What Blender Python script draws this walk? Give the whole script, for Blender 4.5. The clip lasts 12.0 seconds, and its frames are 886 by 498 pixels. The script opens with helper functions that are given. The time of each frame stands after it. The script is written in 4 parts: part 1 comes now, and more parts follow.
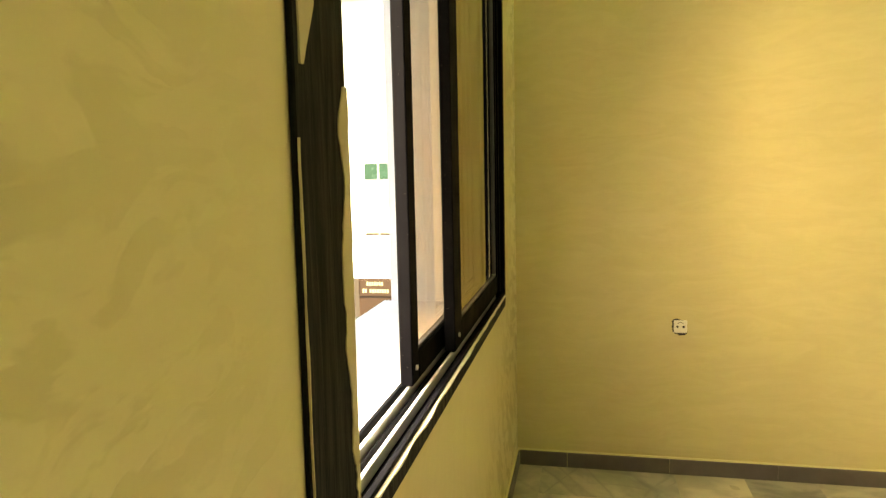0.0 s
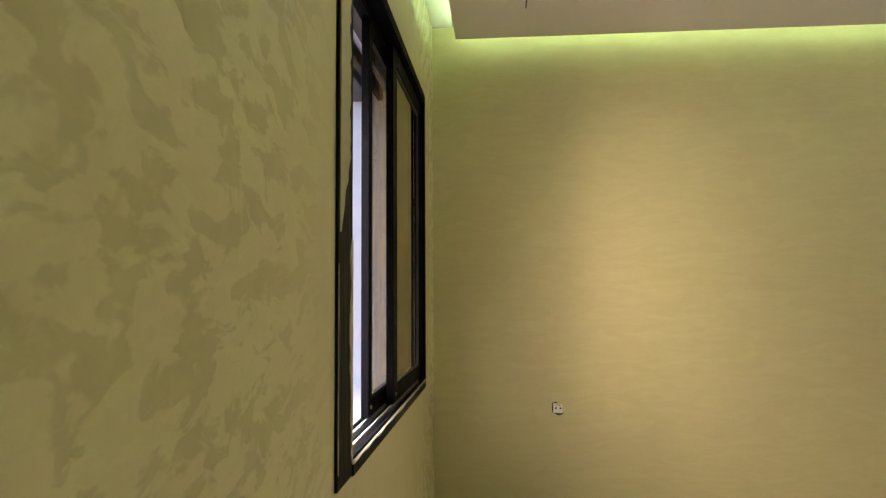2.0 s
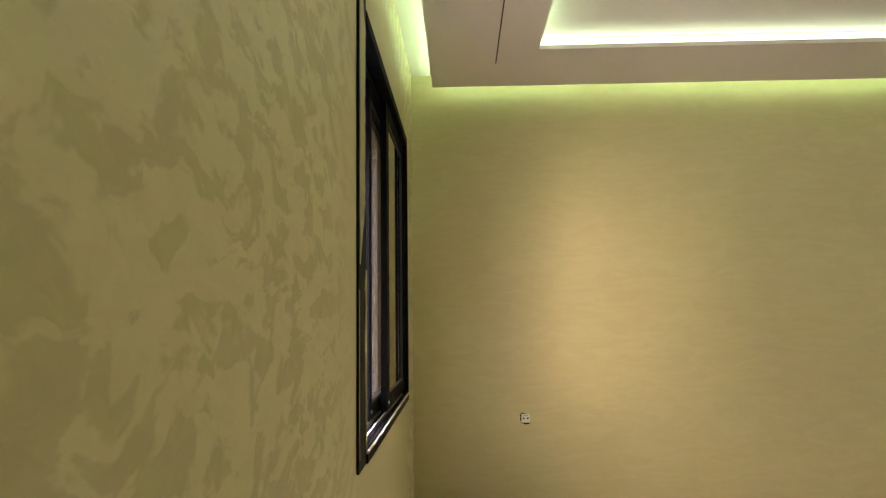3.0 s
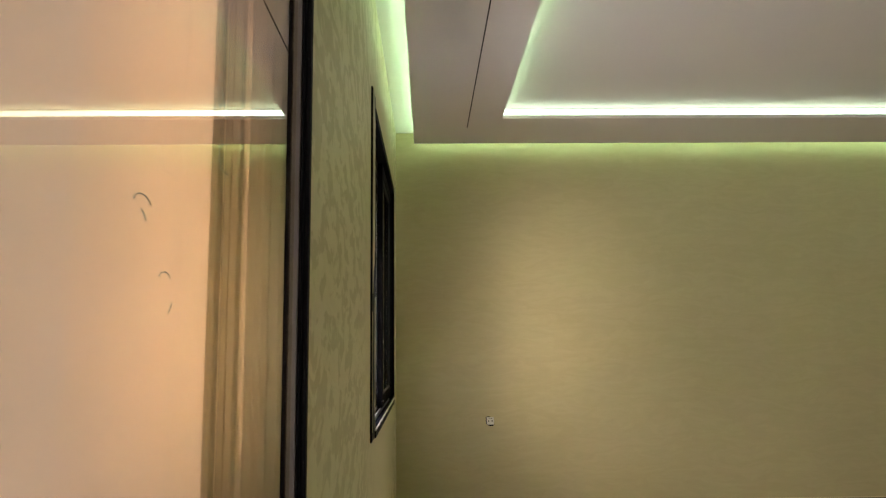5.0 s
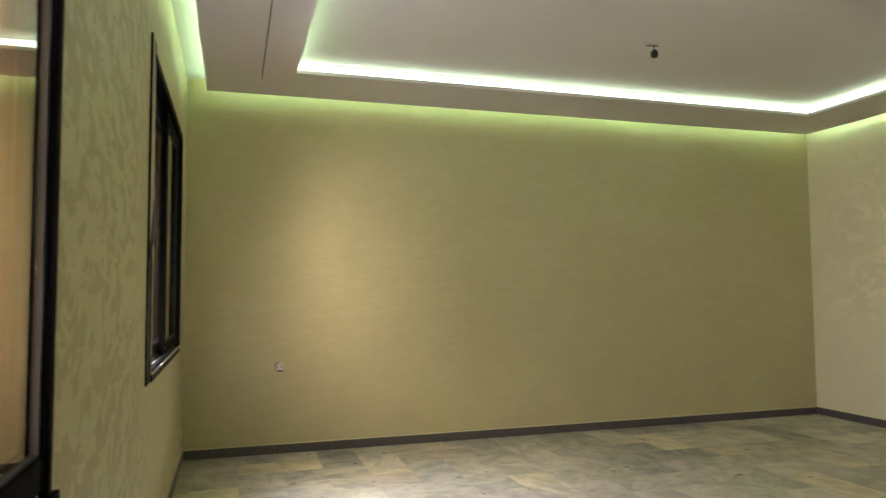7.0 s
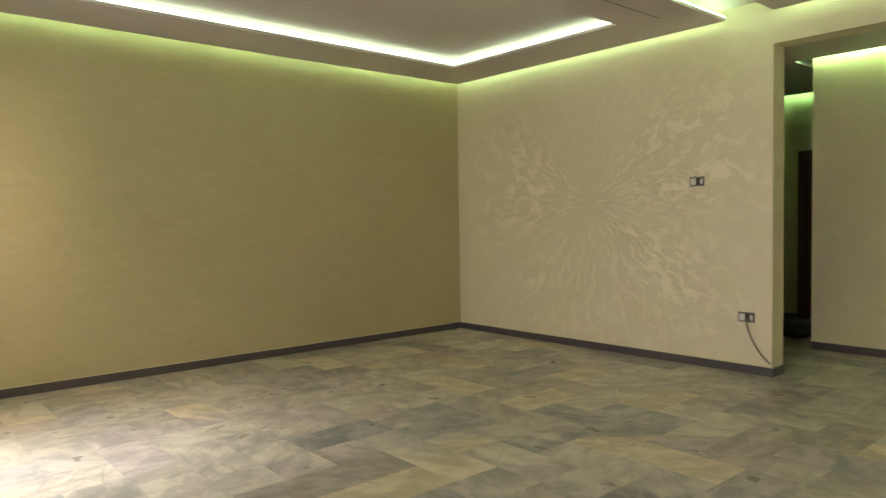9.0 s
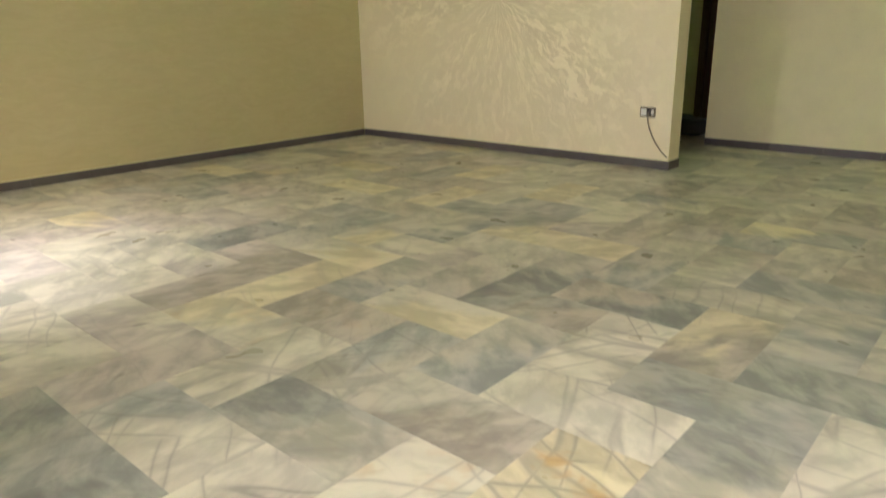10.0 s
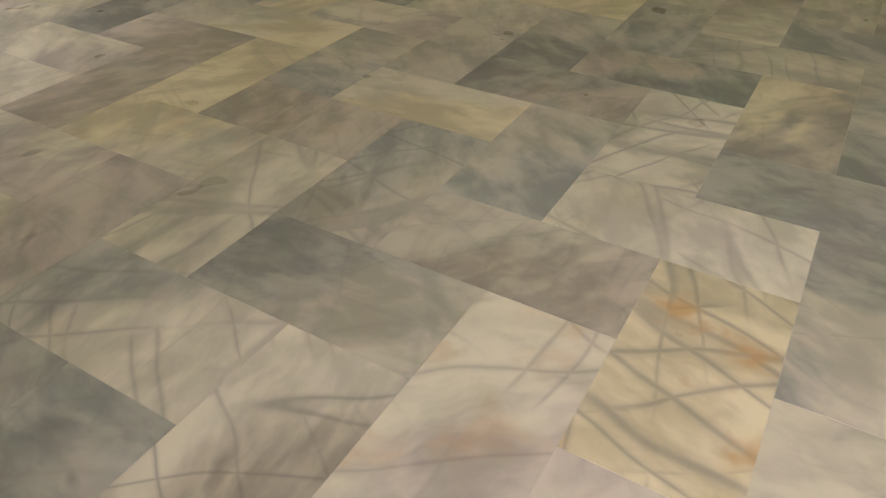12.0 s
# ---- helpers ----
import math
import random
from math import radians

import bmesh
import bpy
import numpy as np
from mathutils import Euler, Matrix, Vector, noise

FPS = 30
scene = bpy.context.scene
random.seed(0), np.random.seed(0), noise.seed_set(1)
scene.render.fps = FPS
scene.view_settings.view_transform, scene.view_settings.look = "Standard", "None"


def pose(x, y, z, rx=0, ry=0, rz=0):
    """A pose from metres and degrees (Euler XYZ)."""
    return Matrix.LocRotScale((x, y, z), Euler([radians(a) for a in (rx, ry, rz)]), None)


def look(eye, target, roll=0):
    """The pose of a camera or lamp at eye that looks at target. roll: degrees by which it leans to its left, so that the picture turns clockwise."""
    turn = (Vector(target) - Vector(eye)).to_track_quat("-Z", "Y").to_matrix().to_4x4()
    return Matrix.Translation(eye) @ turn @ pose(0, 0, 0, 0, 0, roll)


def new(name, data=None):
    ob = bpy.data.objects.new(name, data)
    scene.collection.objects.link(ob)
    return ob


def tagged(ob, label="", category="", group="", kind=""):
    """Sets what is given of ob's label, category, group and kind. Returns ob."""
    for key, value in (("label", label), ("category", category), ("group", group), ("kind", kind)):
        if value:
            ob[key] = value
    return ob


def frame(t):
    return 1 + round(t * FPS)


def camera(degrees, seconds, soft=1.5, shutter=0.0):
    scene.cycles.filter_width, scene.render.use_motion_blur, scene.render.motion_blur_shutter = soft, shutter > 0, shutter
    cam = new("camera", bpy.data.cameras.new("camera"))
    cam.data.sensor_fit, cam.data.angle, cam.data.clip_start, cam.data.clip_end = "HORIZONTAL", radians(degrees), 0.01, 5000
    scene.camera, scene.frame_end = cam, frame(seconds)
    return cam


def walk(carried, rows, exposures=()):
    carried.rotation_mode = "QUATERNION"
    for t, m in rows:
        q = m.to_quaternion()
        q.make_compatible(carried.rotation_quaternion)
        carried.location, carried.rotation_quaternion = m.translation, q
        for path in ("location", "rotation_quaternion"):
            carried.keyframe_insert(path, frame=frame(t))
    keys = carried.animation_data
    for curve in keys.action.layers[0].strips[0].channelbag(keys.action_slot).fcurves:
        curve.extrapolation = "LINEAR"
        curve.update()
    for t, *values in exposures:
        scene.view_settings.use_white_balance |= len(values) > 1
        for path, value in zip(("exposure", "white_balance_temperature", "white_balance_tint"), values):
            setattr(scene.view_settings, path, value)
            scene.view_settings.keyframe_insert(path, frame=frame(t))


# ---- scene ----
cam = camera(65.5, 12.0, soft=1.3, shutter=0.25)
PATH = [
    (0, (0.313, -3.131, 1.383), (-0.093, -1.186, 1.158), -1.2),
    (0.5, (0.302, -3.317, 1.351), (-0.006, -1.342, 1.277), -0.4),
    (1, (0.297, -3.541, 1.345), (0.018, -1.561, 1.398), 0.1),
    (1.5, (0.341, -3.829, 1.32), (0.11, -1.845, 1.43), -0.7),
    (2, (0.407, -4.084, 1.349), (0.237, -2.096, 1.476), -0.3),
    (2.5, (0.341, -4.339, 1.344), (0.238, -2.349, 1.513), -0.7),
    (3, (0.322, -4.53, 1.339), (0.270, -2.54, 1.533), -0.7),
    (3.2, (0.316, -4.605, 1.335), (0.273, -2.615, 1.536), -0.7),
    (5, (0.247, -5.41, 1.296), (0.293, -3.427, 1.559), -0.6),
    (5.5, (0.226, -5.581, 1.297), (0.298, -3.601, 1.566), -0.5),
    (6, (0.234, -5.664, 1.284), (0.37, -3.687, 1.553), -0.5),
    (6.5, (0.283, -5.656, 1.275), (0.608, -3.695, 1.495), -0.3),
    (7, (0.362, -5.679, 1.275), (0.944, -3.769, 1.396), -0.4),
    (7.2, (0.408, -5.699, 1.271), (1.08, -3.817, 1.36), -0.5),
    (8.8, (0.548, -6.025, 1.289), (1.786, -4.455, 1.232), -1.0),
    (9, (0.561, -6.026, 1.28), (1.872, -4.518, 1.197), -0.9),
    (9.5, (0.622, -5.96, 1.174), (2.066, -4.599, 0.936), -0.8),
    (10, (0.649, -5.946, 1.107), (2.079, -4.685, 0.508), -1.0),
    (10.5, (0.692, -5.907, 1.041), (2.05, -4.763, 0.12), -0.9),
    (11, (0.736, -5.764, 1.014), (2.027, -4.719, -0.1), -0.8),
    (11.5, (0.784, -5.528, 1.013), (2.089, -4.56, -0.153), -0.9),
    (12, (0.879, -5.234, 0.974), (2.238, -4.412, -0.241), -0.6),
]
# seconds, stops, kelvin, tint
EXPOSURES = [(0.0, 2.73, 12500, -6), (0.35, 2.85, 7900, -1), (0.7, 2.65, 7200, 0), (1.0, 2.35, 7200, 0), (1.5, 2.15, 7000, 3), (3.1, 2.2, 6900, 9), (4.8, 1.88, 6500, 8), (5.5, 1.72, 5550, 14), (6.0, 1.78, 5500, 10), (6.5, 1.84, 5900, 6), (7.0, 1.98, 6200, 6), (9.0, 1.88, 6750, 7), (9.5, 2.12, 6550, 7), (10.0, 2.42, 6500, 6), (10.5, 2.1, 6400, 10), (11.5, 1.92, 6550, 12), (12.0, 1.82, 6600, 13)]
walk(cam, [(t, look(e, g, r)) for t, e, g, r in PATH], EXPOSURES)

# ---- world and sun ----
SUN = Vector((0.45, -0.62, 1.0)).normalized()
world = bpy.data.worlds.new("world")
scene.world = world
world.use_nodes = True
wn = world.node_tree.nodes
sky = wn.new("ShaderNodeTexSky")
sky.sky_type = "NISHITA"
sky.sun_disc = False
sky.sun_elevation = math.asin(SUN.z)
sky.sun_rotation = math.atan2(SUN.x, SUN.y)
wn["Background"].inputs["Strength"].default_value = 0.15
world.node_tree.links.new(sky.outputs[0], wn["Background"].inputs["Color"])
sun = new("sun", bpy.data.lights.new("sun", "SUN"))
sun.data.energy, sun.data.angle, sun.data.color = 4.0, radians(0.5), (1.0, 0.95, 0.88)
sun.rotation_euler = SUN.to_track_quat("Z", "Y").to_euler()


def window_light(name, centre, way, width, height, watts, spread, colour=(0.99, 0.88, 0.94)):
    """Added area lamp in a window's reveal, standing in for the sky's light."""
    lamp = new(name, bpy.data.lights.new(name, "AREA"))
    lamp.data.shape, lamp.data.size, lamp.data.size_y = "RECTANGLE", height, width
    lamp.data.energy, lamp.data.color, lamp.data.spread = watts, colour, radians(spread)
    lamp.matrix_world = look(centre, Vector(centre) + Vector(way), 90)


window_light("sky_light", (-0.30, -2.05, 1.70), (0.90, -0.10, -0.42), 0.50, 1.20, 8.6, 155)
# narrow added lamp that makes the pale pool on the floor
window_light("sky_light", (-0.28, -1.95, 1.72), (0.61, 0.02, -0.79), 0.50, 0.90, 5.0, 60, (0.96, 0.88, 1.0))
# added warm lamp for the pool's orange fringe, coloured as if through the glass
window_light("warm_fill_lamp", (-0.28, -1.10, 1.72), (0.72, 0.05, -0.66), 0.50, 0.90, 1.3, 60, (1.0, 0.74, 0.50))
window_light("sky_light", (-0.30, -5.50, 1.70), (0.89, -0.10, -0.45), 0.60, 1.20, 17.0, 140, (1.0, 0.875, 0.92))
# narrow added lamp aimed to make the warm patch on the far wall
window_light("warm_fill_lamp", (-0.30, -2.25, 1.60), (1.40, 2.25, -0.22), 0.12, 1.30, 0.42, 40, (1.0, 0.77, 0.60))
# added warm lamp to brighten the second window's reveal and the far wall
window_light("warm_fill_lamp", (-0.30, -5.62, 1.60), (0.17, 0.985, 0.01), 0.30, 1.10, 0.65, 28, (1.0, 0.80, 0.62))
LED_POWER = 6.2
LED_COLOUR = (0.62, 1.0, 0.57)

# ---- plan, in metres ----
ROOM_X, BACK_Y = 6.06, -8.4          # window wall at x = 0, far wall at y = 0
WALL_OUT = -0.435                    # outer face of the window wall
CEIL, DROP, LIP = 2.96, 2.84, 0.025  # slab, underside of the hung ceiling, its board
OPEN_Y, OPEN_END, OPEN_TOP = -3.646, -7.2, 2.61
WALL_T = 0.20                        # thickness of the wall beside the opening
HALL_X, HALL_CORNER, BACK_X = 7.5, -3.39, 9.35
HALL_DROP, HALL_CEIL = 2.72, 2.84
WIN_Z0, WIN_Z1 = 0.872, 2.385
WINDOWS = [(-2.405, -0.53), (-5.96, -4.08)]
STREET = -4.6
U, TX, TY = 0.2958, 1.594, -5.318  # width of a floor slab, origin of the bond


# ---- node helpers ----
def material(name):
    m = bpy.data.materials.new(name)
    m.use_nodes = True
    nt = m.node_tree
    nt.nodes.clear()
    out = nt.nodes.new("ShaderNodeOutputMaterial")
    return m, nt, out


def put_in(nt, socket, value):
    if isinstance(value, bpy.types.NodeSocket):
        nt.links.new(value, socket)
    elif isinstance(value, (tuple, list)) and len(value) == 3 and socket.type == "RGBA":
        socket.default_value = (*value, 1)
    else:
        socket.default_value = value


def math_node(nt, op, a, b=0.0, c=None):
    n = nt.nodes.new("ShaderNodeMath")
    n.operation = op
    put_in(nt, n.inputs[0], a)
    put_in(nt, n.inputs[1], b)
    if c is not None:
        put_in(nt, n.inputs[2], c)
    return n.outputs[0]


def vec_node(nt, op, a, b=None, scale=None):
    n = nt.nodes.new("ShaderNodeVectorMath")
    n.operation = op
    put_in(nt, n.inputs[0], a)
    if b is not None:
        put_in(nt, n.inputs[1], b)
    if scale is not None:
        put_in(nt, n.inputs["Scale"], scale)
    return n.outputs["Value"] if op in ("LENGTH", "DOT_PRODUCT", "DISTANCE") else n.outputs["Vector"]


def noise_node(nt, vector, scale, detail=3.0, rough=0.55, distort=0.0):
    n = nt.nodes.new("ShaderNodeTexNoise")
    put_in(nt, n.inputs["Vector"], vector)
    put_in(nt, n.inputs["Scale"], scale)
    n.inputs["Detail"].default_value = detail
    n.inputs["Roughness"].default_value = rough
    n.inputs["Distortion"].default_value = distort
    return n.outputs["Fac"]


def ramp(nt, fac, lo, hi, a=0.0, b=1.0, smooth=True):
    n = nt.nodes.new("ShaderNodeMapRange")
    n.interpolation_type = "SMOOTHSTEP" if smooth else "LINEAR"
    put_in(nt, n.inputs["Value"], fac)
    for key, v in (("From Min", lo), ("From Max", hi), ("To Min", a), ("To Max", b)):
        n.inputs[key].default_value = v
    return n.outputs[0]


def mix(nt, fac, a, b, blend="MIX"):
    n = nt.nodes.new("ShaderNodeMix")
    n.data_type, n.blend_type = "RGBA", blend
    put_in(nt, n.inputs[0], fac)
    put_in(nt, n.inputs[6], a)
    put_in(nt, n.inputs[7], b)
    return n.outputs[2]


def bump(nt, height, strength, distance):
    n = nt.nodes.new("ShaderNodeBump")
    n.inputs["Strength"].default_value = strength
    n.inputs["Distance"].default_value = distance
    put_in(nt, n.inputs["Height"], height)
    return n.outputs[0]


def surface(nt, out, colour, rough=0.6, metal=0.0, normal=None, spec=0.5):
    p = nt.nodes.new("ShaderNodeBsdfPrincipled")
    put_in(nt, p.inputs["Base Color"], colour)
    put_in(nt, p.inputs["Roughness"], rough)
    put_in(nt, p.inputs["Metallic"], metal)
    put_in(nt, p.inputs["Specular IOR Level"], spec)
    if normal is not None:
        nt.links.new(normal, p.inputs["Normal"])
    nt.links.new(p.outputs[0], out.inputs[0])
    return p


def place(nt):
    return nt.nodes.new("ShaderNodeNewGeometry").outputs["Position"]


# ---- materials ----
STUCCO_LOW, STUCCO_HIGH = (0.46, 0.395, 0.205), (0.645, 0.57, 0.335)


def stucco_mottled():
    """Trowelled stucco in feathered patches that fan out from behind the first window."""
    m, nt, out = material("mottled_stucco")
    pos = place(nt)
    rel = vec_node(nt, "MULTIPLY", vec_node(nt, "SUBTRACT", pos, (0.0, -1.45, 1.5)), (0, 1, 1))
    r = vec_node(nt, "LENGTH", rel)
    warp = nt.nodes.new("ShaderNodeTexNoise")
    nt.links.new(pos, warp.inputs["Vector"])
    warp.inputs["Scale"].default_value = 6.0
    warp.inputs["Detail"].default_value = 3.0
    shake = vec_node(nt, "SUBTRACT", warp.outputs["Color"], (0.5, 0.5, 0.5))
    bent = vec_node(nt, "ADD", rel, vec_node(nt, "SCALE", shake, scale=0.10))
    way = vec_node(nt, "NORMALIZE", vec_node(nt, "MULTIPLY", bent, (0, 1, 1)))
    along = nt.nodes.new("ShaderNodeCombineXYZ")
    nt.links.new(math_node(nt, "MULTIPLY", vec_node(nt, "LENGTH", bent), 2.4), along.inputs[0])
    star = vec_node(nt, "ADD", vec_node(nt, "SCALE", way, scale=9.5), along.outputs[0])
    fan = noise_node(nt, star, 2.7, 3.0, 0.58, 0.5)
    loose = noise_node(nt, vec_node(nt, "MULTIPLY", vec_node(nt, "ADD", pos, vec_node(nt, "SCALE", shake, scale=0.08)), (1.0, 0.6, 1.0)), 18.0, 3.0, 0.55, 0.3)
    a = math_node(nt, "MULTIPLY_ADD", fan, 0.64, math_node(nt, "MULTIPLY", loose, 0.36))
    b = noise_node(nt, vec_node(nt, "MULTIPLY", bent, (1.0, 0.45, 1.0)), 26.0, 3.0, 0.6, 0.4)
    patches = math_node(nt, "MULTIPLY_ADD", ramp(nt, a, 0.462, 0.522), 0.8, math_node(nt, "MULTIPLY", ramp(nt, b, 0.42, 0.58), 0.2))
    patches = mix(nt, ramp(nt, r, 1.0, 1.6, 0.08, 1.0), (0.5, 0.5, 0.5), patches)
    broad = noise_node(nt, pos, 0.9, 2.0)
    tone = mix(nt, math_node(nt, "MULTIPLY_ADD", patches, 0.8, math_node(nt, "MULTIPLY", broad, 0.2)), (0.485, 0.428, 0.24), (0.64, 0.572, 0.345))
    grain = noise_node(nt, pos, 150.0, 3.0)
    h = math_node(nt, "MULTIPLY_ADD", grain, 0.08, patches)
    surface(nt, out, tone, ramp(nt, patches, 0, 1, 0.56, 0.42), 0.0, bump(nt, h, 0.4, 0.003), 0.45)
    return m


def stucco_brushed():
    """The same stucco drawn out in short level strokes."""
    m, nt, out = material("brushed_stucco")
    pos = place(nt)
    warp = nt.nodes.new("ShaderNodeTexNoise")
    nt.links.new(pos, warp.inputs["Vector"])
    warp.inputs["Scale"].default_value = 2.2
    bent = vec_node(nt, "ADD", pos, vec_node(nt, "SCALE", warp.outputs["Color"], scale=0.12))
    strokes = noise_node(nt, vec_node(nt, "MULTIPLY", bent, (3.6, 3.6, 15.0)), 1.0, 5.0, 0.62, 1.4)
    fine = noise_node(nt, vec_node(nt, "MULTIPLY", bent, (13.0, 13.0, 38.0)), 1.0, 3.0, 0.6, 1.0)
    broad = noise_node(nt, pos, 1.1, 3.0)
    f = math_node(nt, "MULTIPLY_ADD", ramp(nt, strokes, 0.36, 0.66), 0.17, math_node(nt, "MULTIPLY_ADD", broad, 0.5, math_node(nt, "MULTIPLY", fine, 0.22)))
    tone = mix(nt, f, STUCCO_LOW, STUCCO_HIGH)
    h = math_node(nt, "MULTIPLY_ADD", fine, 0.35, strokes)
    surface(nt, out, tone, ramp(nt, strokes, 0.3, 0.7, 0.5, 0.4), 0.0, bump(nt, h, 0.30, 0.003), 0.5)
    return m


BURST = (ROOM_X, -1.896, 1.43)


def stucco_burst():
    """Stucco combed outwards from one point, like a star."""
    m, nt, out = material("starburst_stucco")
    pos = place(nt)
    rel = vec_node(nt, "MULTIPLY", vec_node(nt, "SUBTRACT", pos, BURST), (0, 1, 1))
    r = vec_node(nt, "LENGTH", rel)
    warp = nt.nodes.new("ShaderNodeTexNoise")
    nt.links.new(pos, warp.inputs["Vector"])
    warp.inputs["Scale"].default_value = 4.5
    warp.inputs["Detail"].default_value = 3.0
    push = vec_node(nt, "SCALE", vec_node(nt, "SUBTRACT", warp.outputs["Color"], (0.5, 0.5, 0.5)), scale=math_node(nt, "MULTIPLY", r, 0.2))
    way = vec_node(nt, "NORMALIZE", vec_node(nt, "MULTIPLY", vec_node(nt, "ADD", rel, push), (0, 1, 1)))
    along = nt.nodes.new("ShaderNodeCombineXYZ")
    nt.links.new(math_node(nt, "MULTIPLY", math_node(nt, "POWER", r, 0.8), 4.2), along.inputs[0])
    star = vec_node(nt, "ADD", vec_node(nt, "SCALE", way, scale=8.0), along.outputs[0])
    a = noise_node(nt, star, 1.75, 3.0, 0.55, 0.35)
    b = noise_node(nt, star, 3.6, 3.0, 0.6, 0.5)
    lobes = noise_node(nt, vec_node(nt, "SCALE", way, scale=1.6), 1.0, 1.0)
    feather = math_node(nt, "MULTIPLY_ADD", ramp(nt, a, 0.50, 0.60), 0.65, math_node(nt, "MULTIPLY", ramp(nt, b, 0.48, 0.62), 0.35))
    split = nt.nodes.new("ShaderNodeSeparateXYZ")
    nt.links.new(way, split.inputs[0])
    side = ramp(nt, math_node(nt, "ABSOLUTE", split.outputs["Y"]), 0.35, 0.9, 0.40, 1.0)
    # stronger towards -y: raking light on the ridges put into their colour
    lean = ramp(nt, split.outputs["Y"], -0.5, 0.6, 1.0, 0.6)
    reach = math_node(nt, "MULTIPLY", ramp(nt, r, 0.6, 2.2, 1.0, 0.05), ramp(nt, lobes, 0.36, 0.58, 0.35, 1.0))
    reach = math_node(nt, "MULTIPLY", reach, math_node(nt, "MULTIPLY", side, lean))
    soft = noise_node(nt, pos, 2.2, 3.0, 0.5, 0.1)
    f = math_node(nt, "MULTIPLY_ADD", math_node(nt, "MULTIPLY", math_node(nt, "SUBTRACT", feather, 0.15), reach), 1.3, math_node(nt, "MULTIPLY_ADD", soft, 0.30, 0.42))
    tone = mix(nt, f, (0.62, 0.54, 0.345), (0.90, 0.81, 0.58))
    h = math_node(nt, "MULTIPLY_ADD", math_node(nt, "MULTIPLY", feather, reach), 1.0, math_node(nt, "MULTIPLY", soft, 0.3))
    surface(nt, out, tone, ramp(nt, feather, 0, 1, 0.52, 0.4), 0.0, bump(nt, h, 0.7, 0.009), 0.5)
    return m


def paint(name, colour, rough=0.7, wear=0.06, scale=2.0, relief=0.0006, spec=0.4):
    m, nt, out = material(name)
    pos = place(nt)
    n = noise_node(nt, pos, scale, 4.0, 0.6)
    g = noise_node(nt, pos, scale * 55, 2.0)
    low = tuple(c * (1 - wear * 2.2) for c in colour)
    high = tuple(min(1.0, c * (1 + wear)) for c in colour)
    f = math_node(nt, "MULTIPLY_ADD", g, 0.3, math_node(nt, "MULTIPLY", n, 0.7))
    surface(nt, out, mix(nt, f, low, high), ramp(nt, n, 0.3, 0.7, rough - 0.06, rough + 0.06), 0.0, bump(nt, g, 0.3, relief), spec)
    return m


def black_aluminium():
    m, nt, out = material("black_powder_coat")
    pos = place(nt)
    dust = noise_node(nt, pos, 9.0, 5.0, 0.65)
    spots = noise_node(nt, pos, 120.0, 2.0)
    tone = mix(nt, ramp(nt, dust, 0.52, 0.8, 0.0, 0.4), (0.0025, 0.0025, 0.0035), (0.009, 0.0085, 0.009))
    tone = mix(nt, ramp(nt, spots, 0.72, 0.76, 0.0, 0.4), tone, (0.16, 0.15, 0.13))
    surface(nt, out, tone, ramp(nt, dust, 0.3, 0.8, 0.5, 0.65), 0.0, bump(nt, spots, 0.12, 0.0004), 0.02)
    return m


def smeared_black():
    """Black coat with scraped and dried smears of filler."""
    m, nt, out = material("smeared_black_coat")
    pos = place(nt)
    streak = noise_node(nt, vec_node(nt, "MULTIPLY", pos, (60.0, 60.0, 3.5)), 1.0, 5.0, 0.7, 0.6)
    fleck = noise_node(nt, vec_node(nt, "MULTIPLY", pos, (110.0, 110.0, 40.0)), 1.0, 3.0, 0.6)
    f = math_node(nt, "MAXIMUM", ramp(nt, streak, 0.68, 0.76, 0.0, 0.45), ramp(nt, fleck, 0.74, 0.78, 0.0, 0.6))
    surface(nt, out, mix(nt, f, (0.005, 0.006, 0.006), (0.30, 0.26, 0.15)), ramp(nt, streak, 0.3, 0.7, 0.45, 0.7), 0.0, bump(nt, streak, 0.4, 0.002), 0.08)
    return m


def bronze_glass():
    m, nt, out = material("bronze_tinted_glass")
    pos = place(nt)
    film = noise_node(nt, pos, 3.0, 4.0, 0.6)
    p = surface(nt, out, (0.96, 0.78, 0.53), ramp(nt, film, 0.5, 0.8, 0.0, 0.003))
    p.inputs["Transmission Weight"].default_value = 1.0
    p.inputs["IOR"].default_value = 1.5
    return m


def own(nt, key):
    """A value that each slab carries of its own."""
    n = nt.nodes.new("ShaderNodeAttribute")
    n.attribute_type, n.attribute_name = "OBJECT", key
    return n


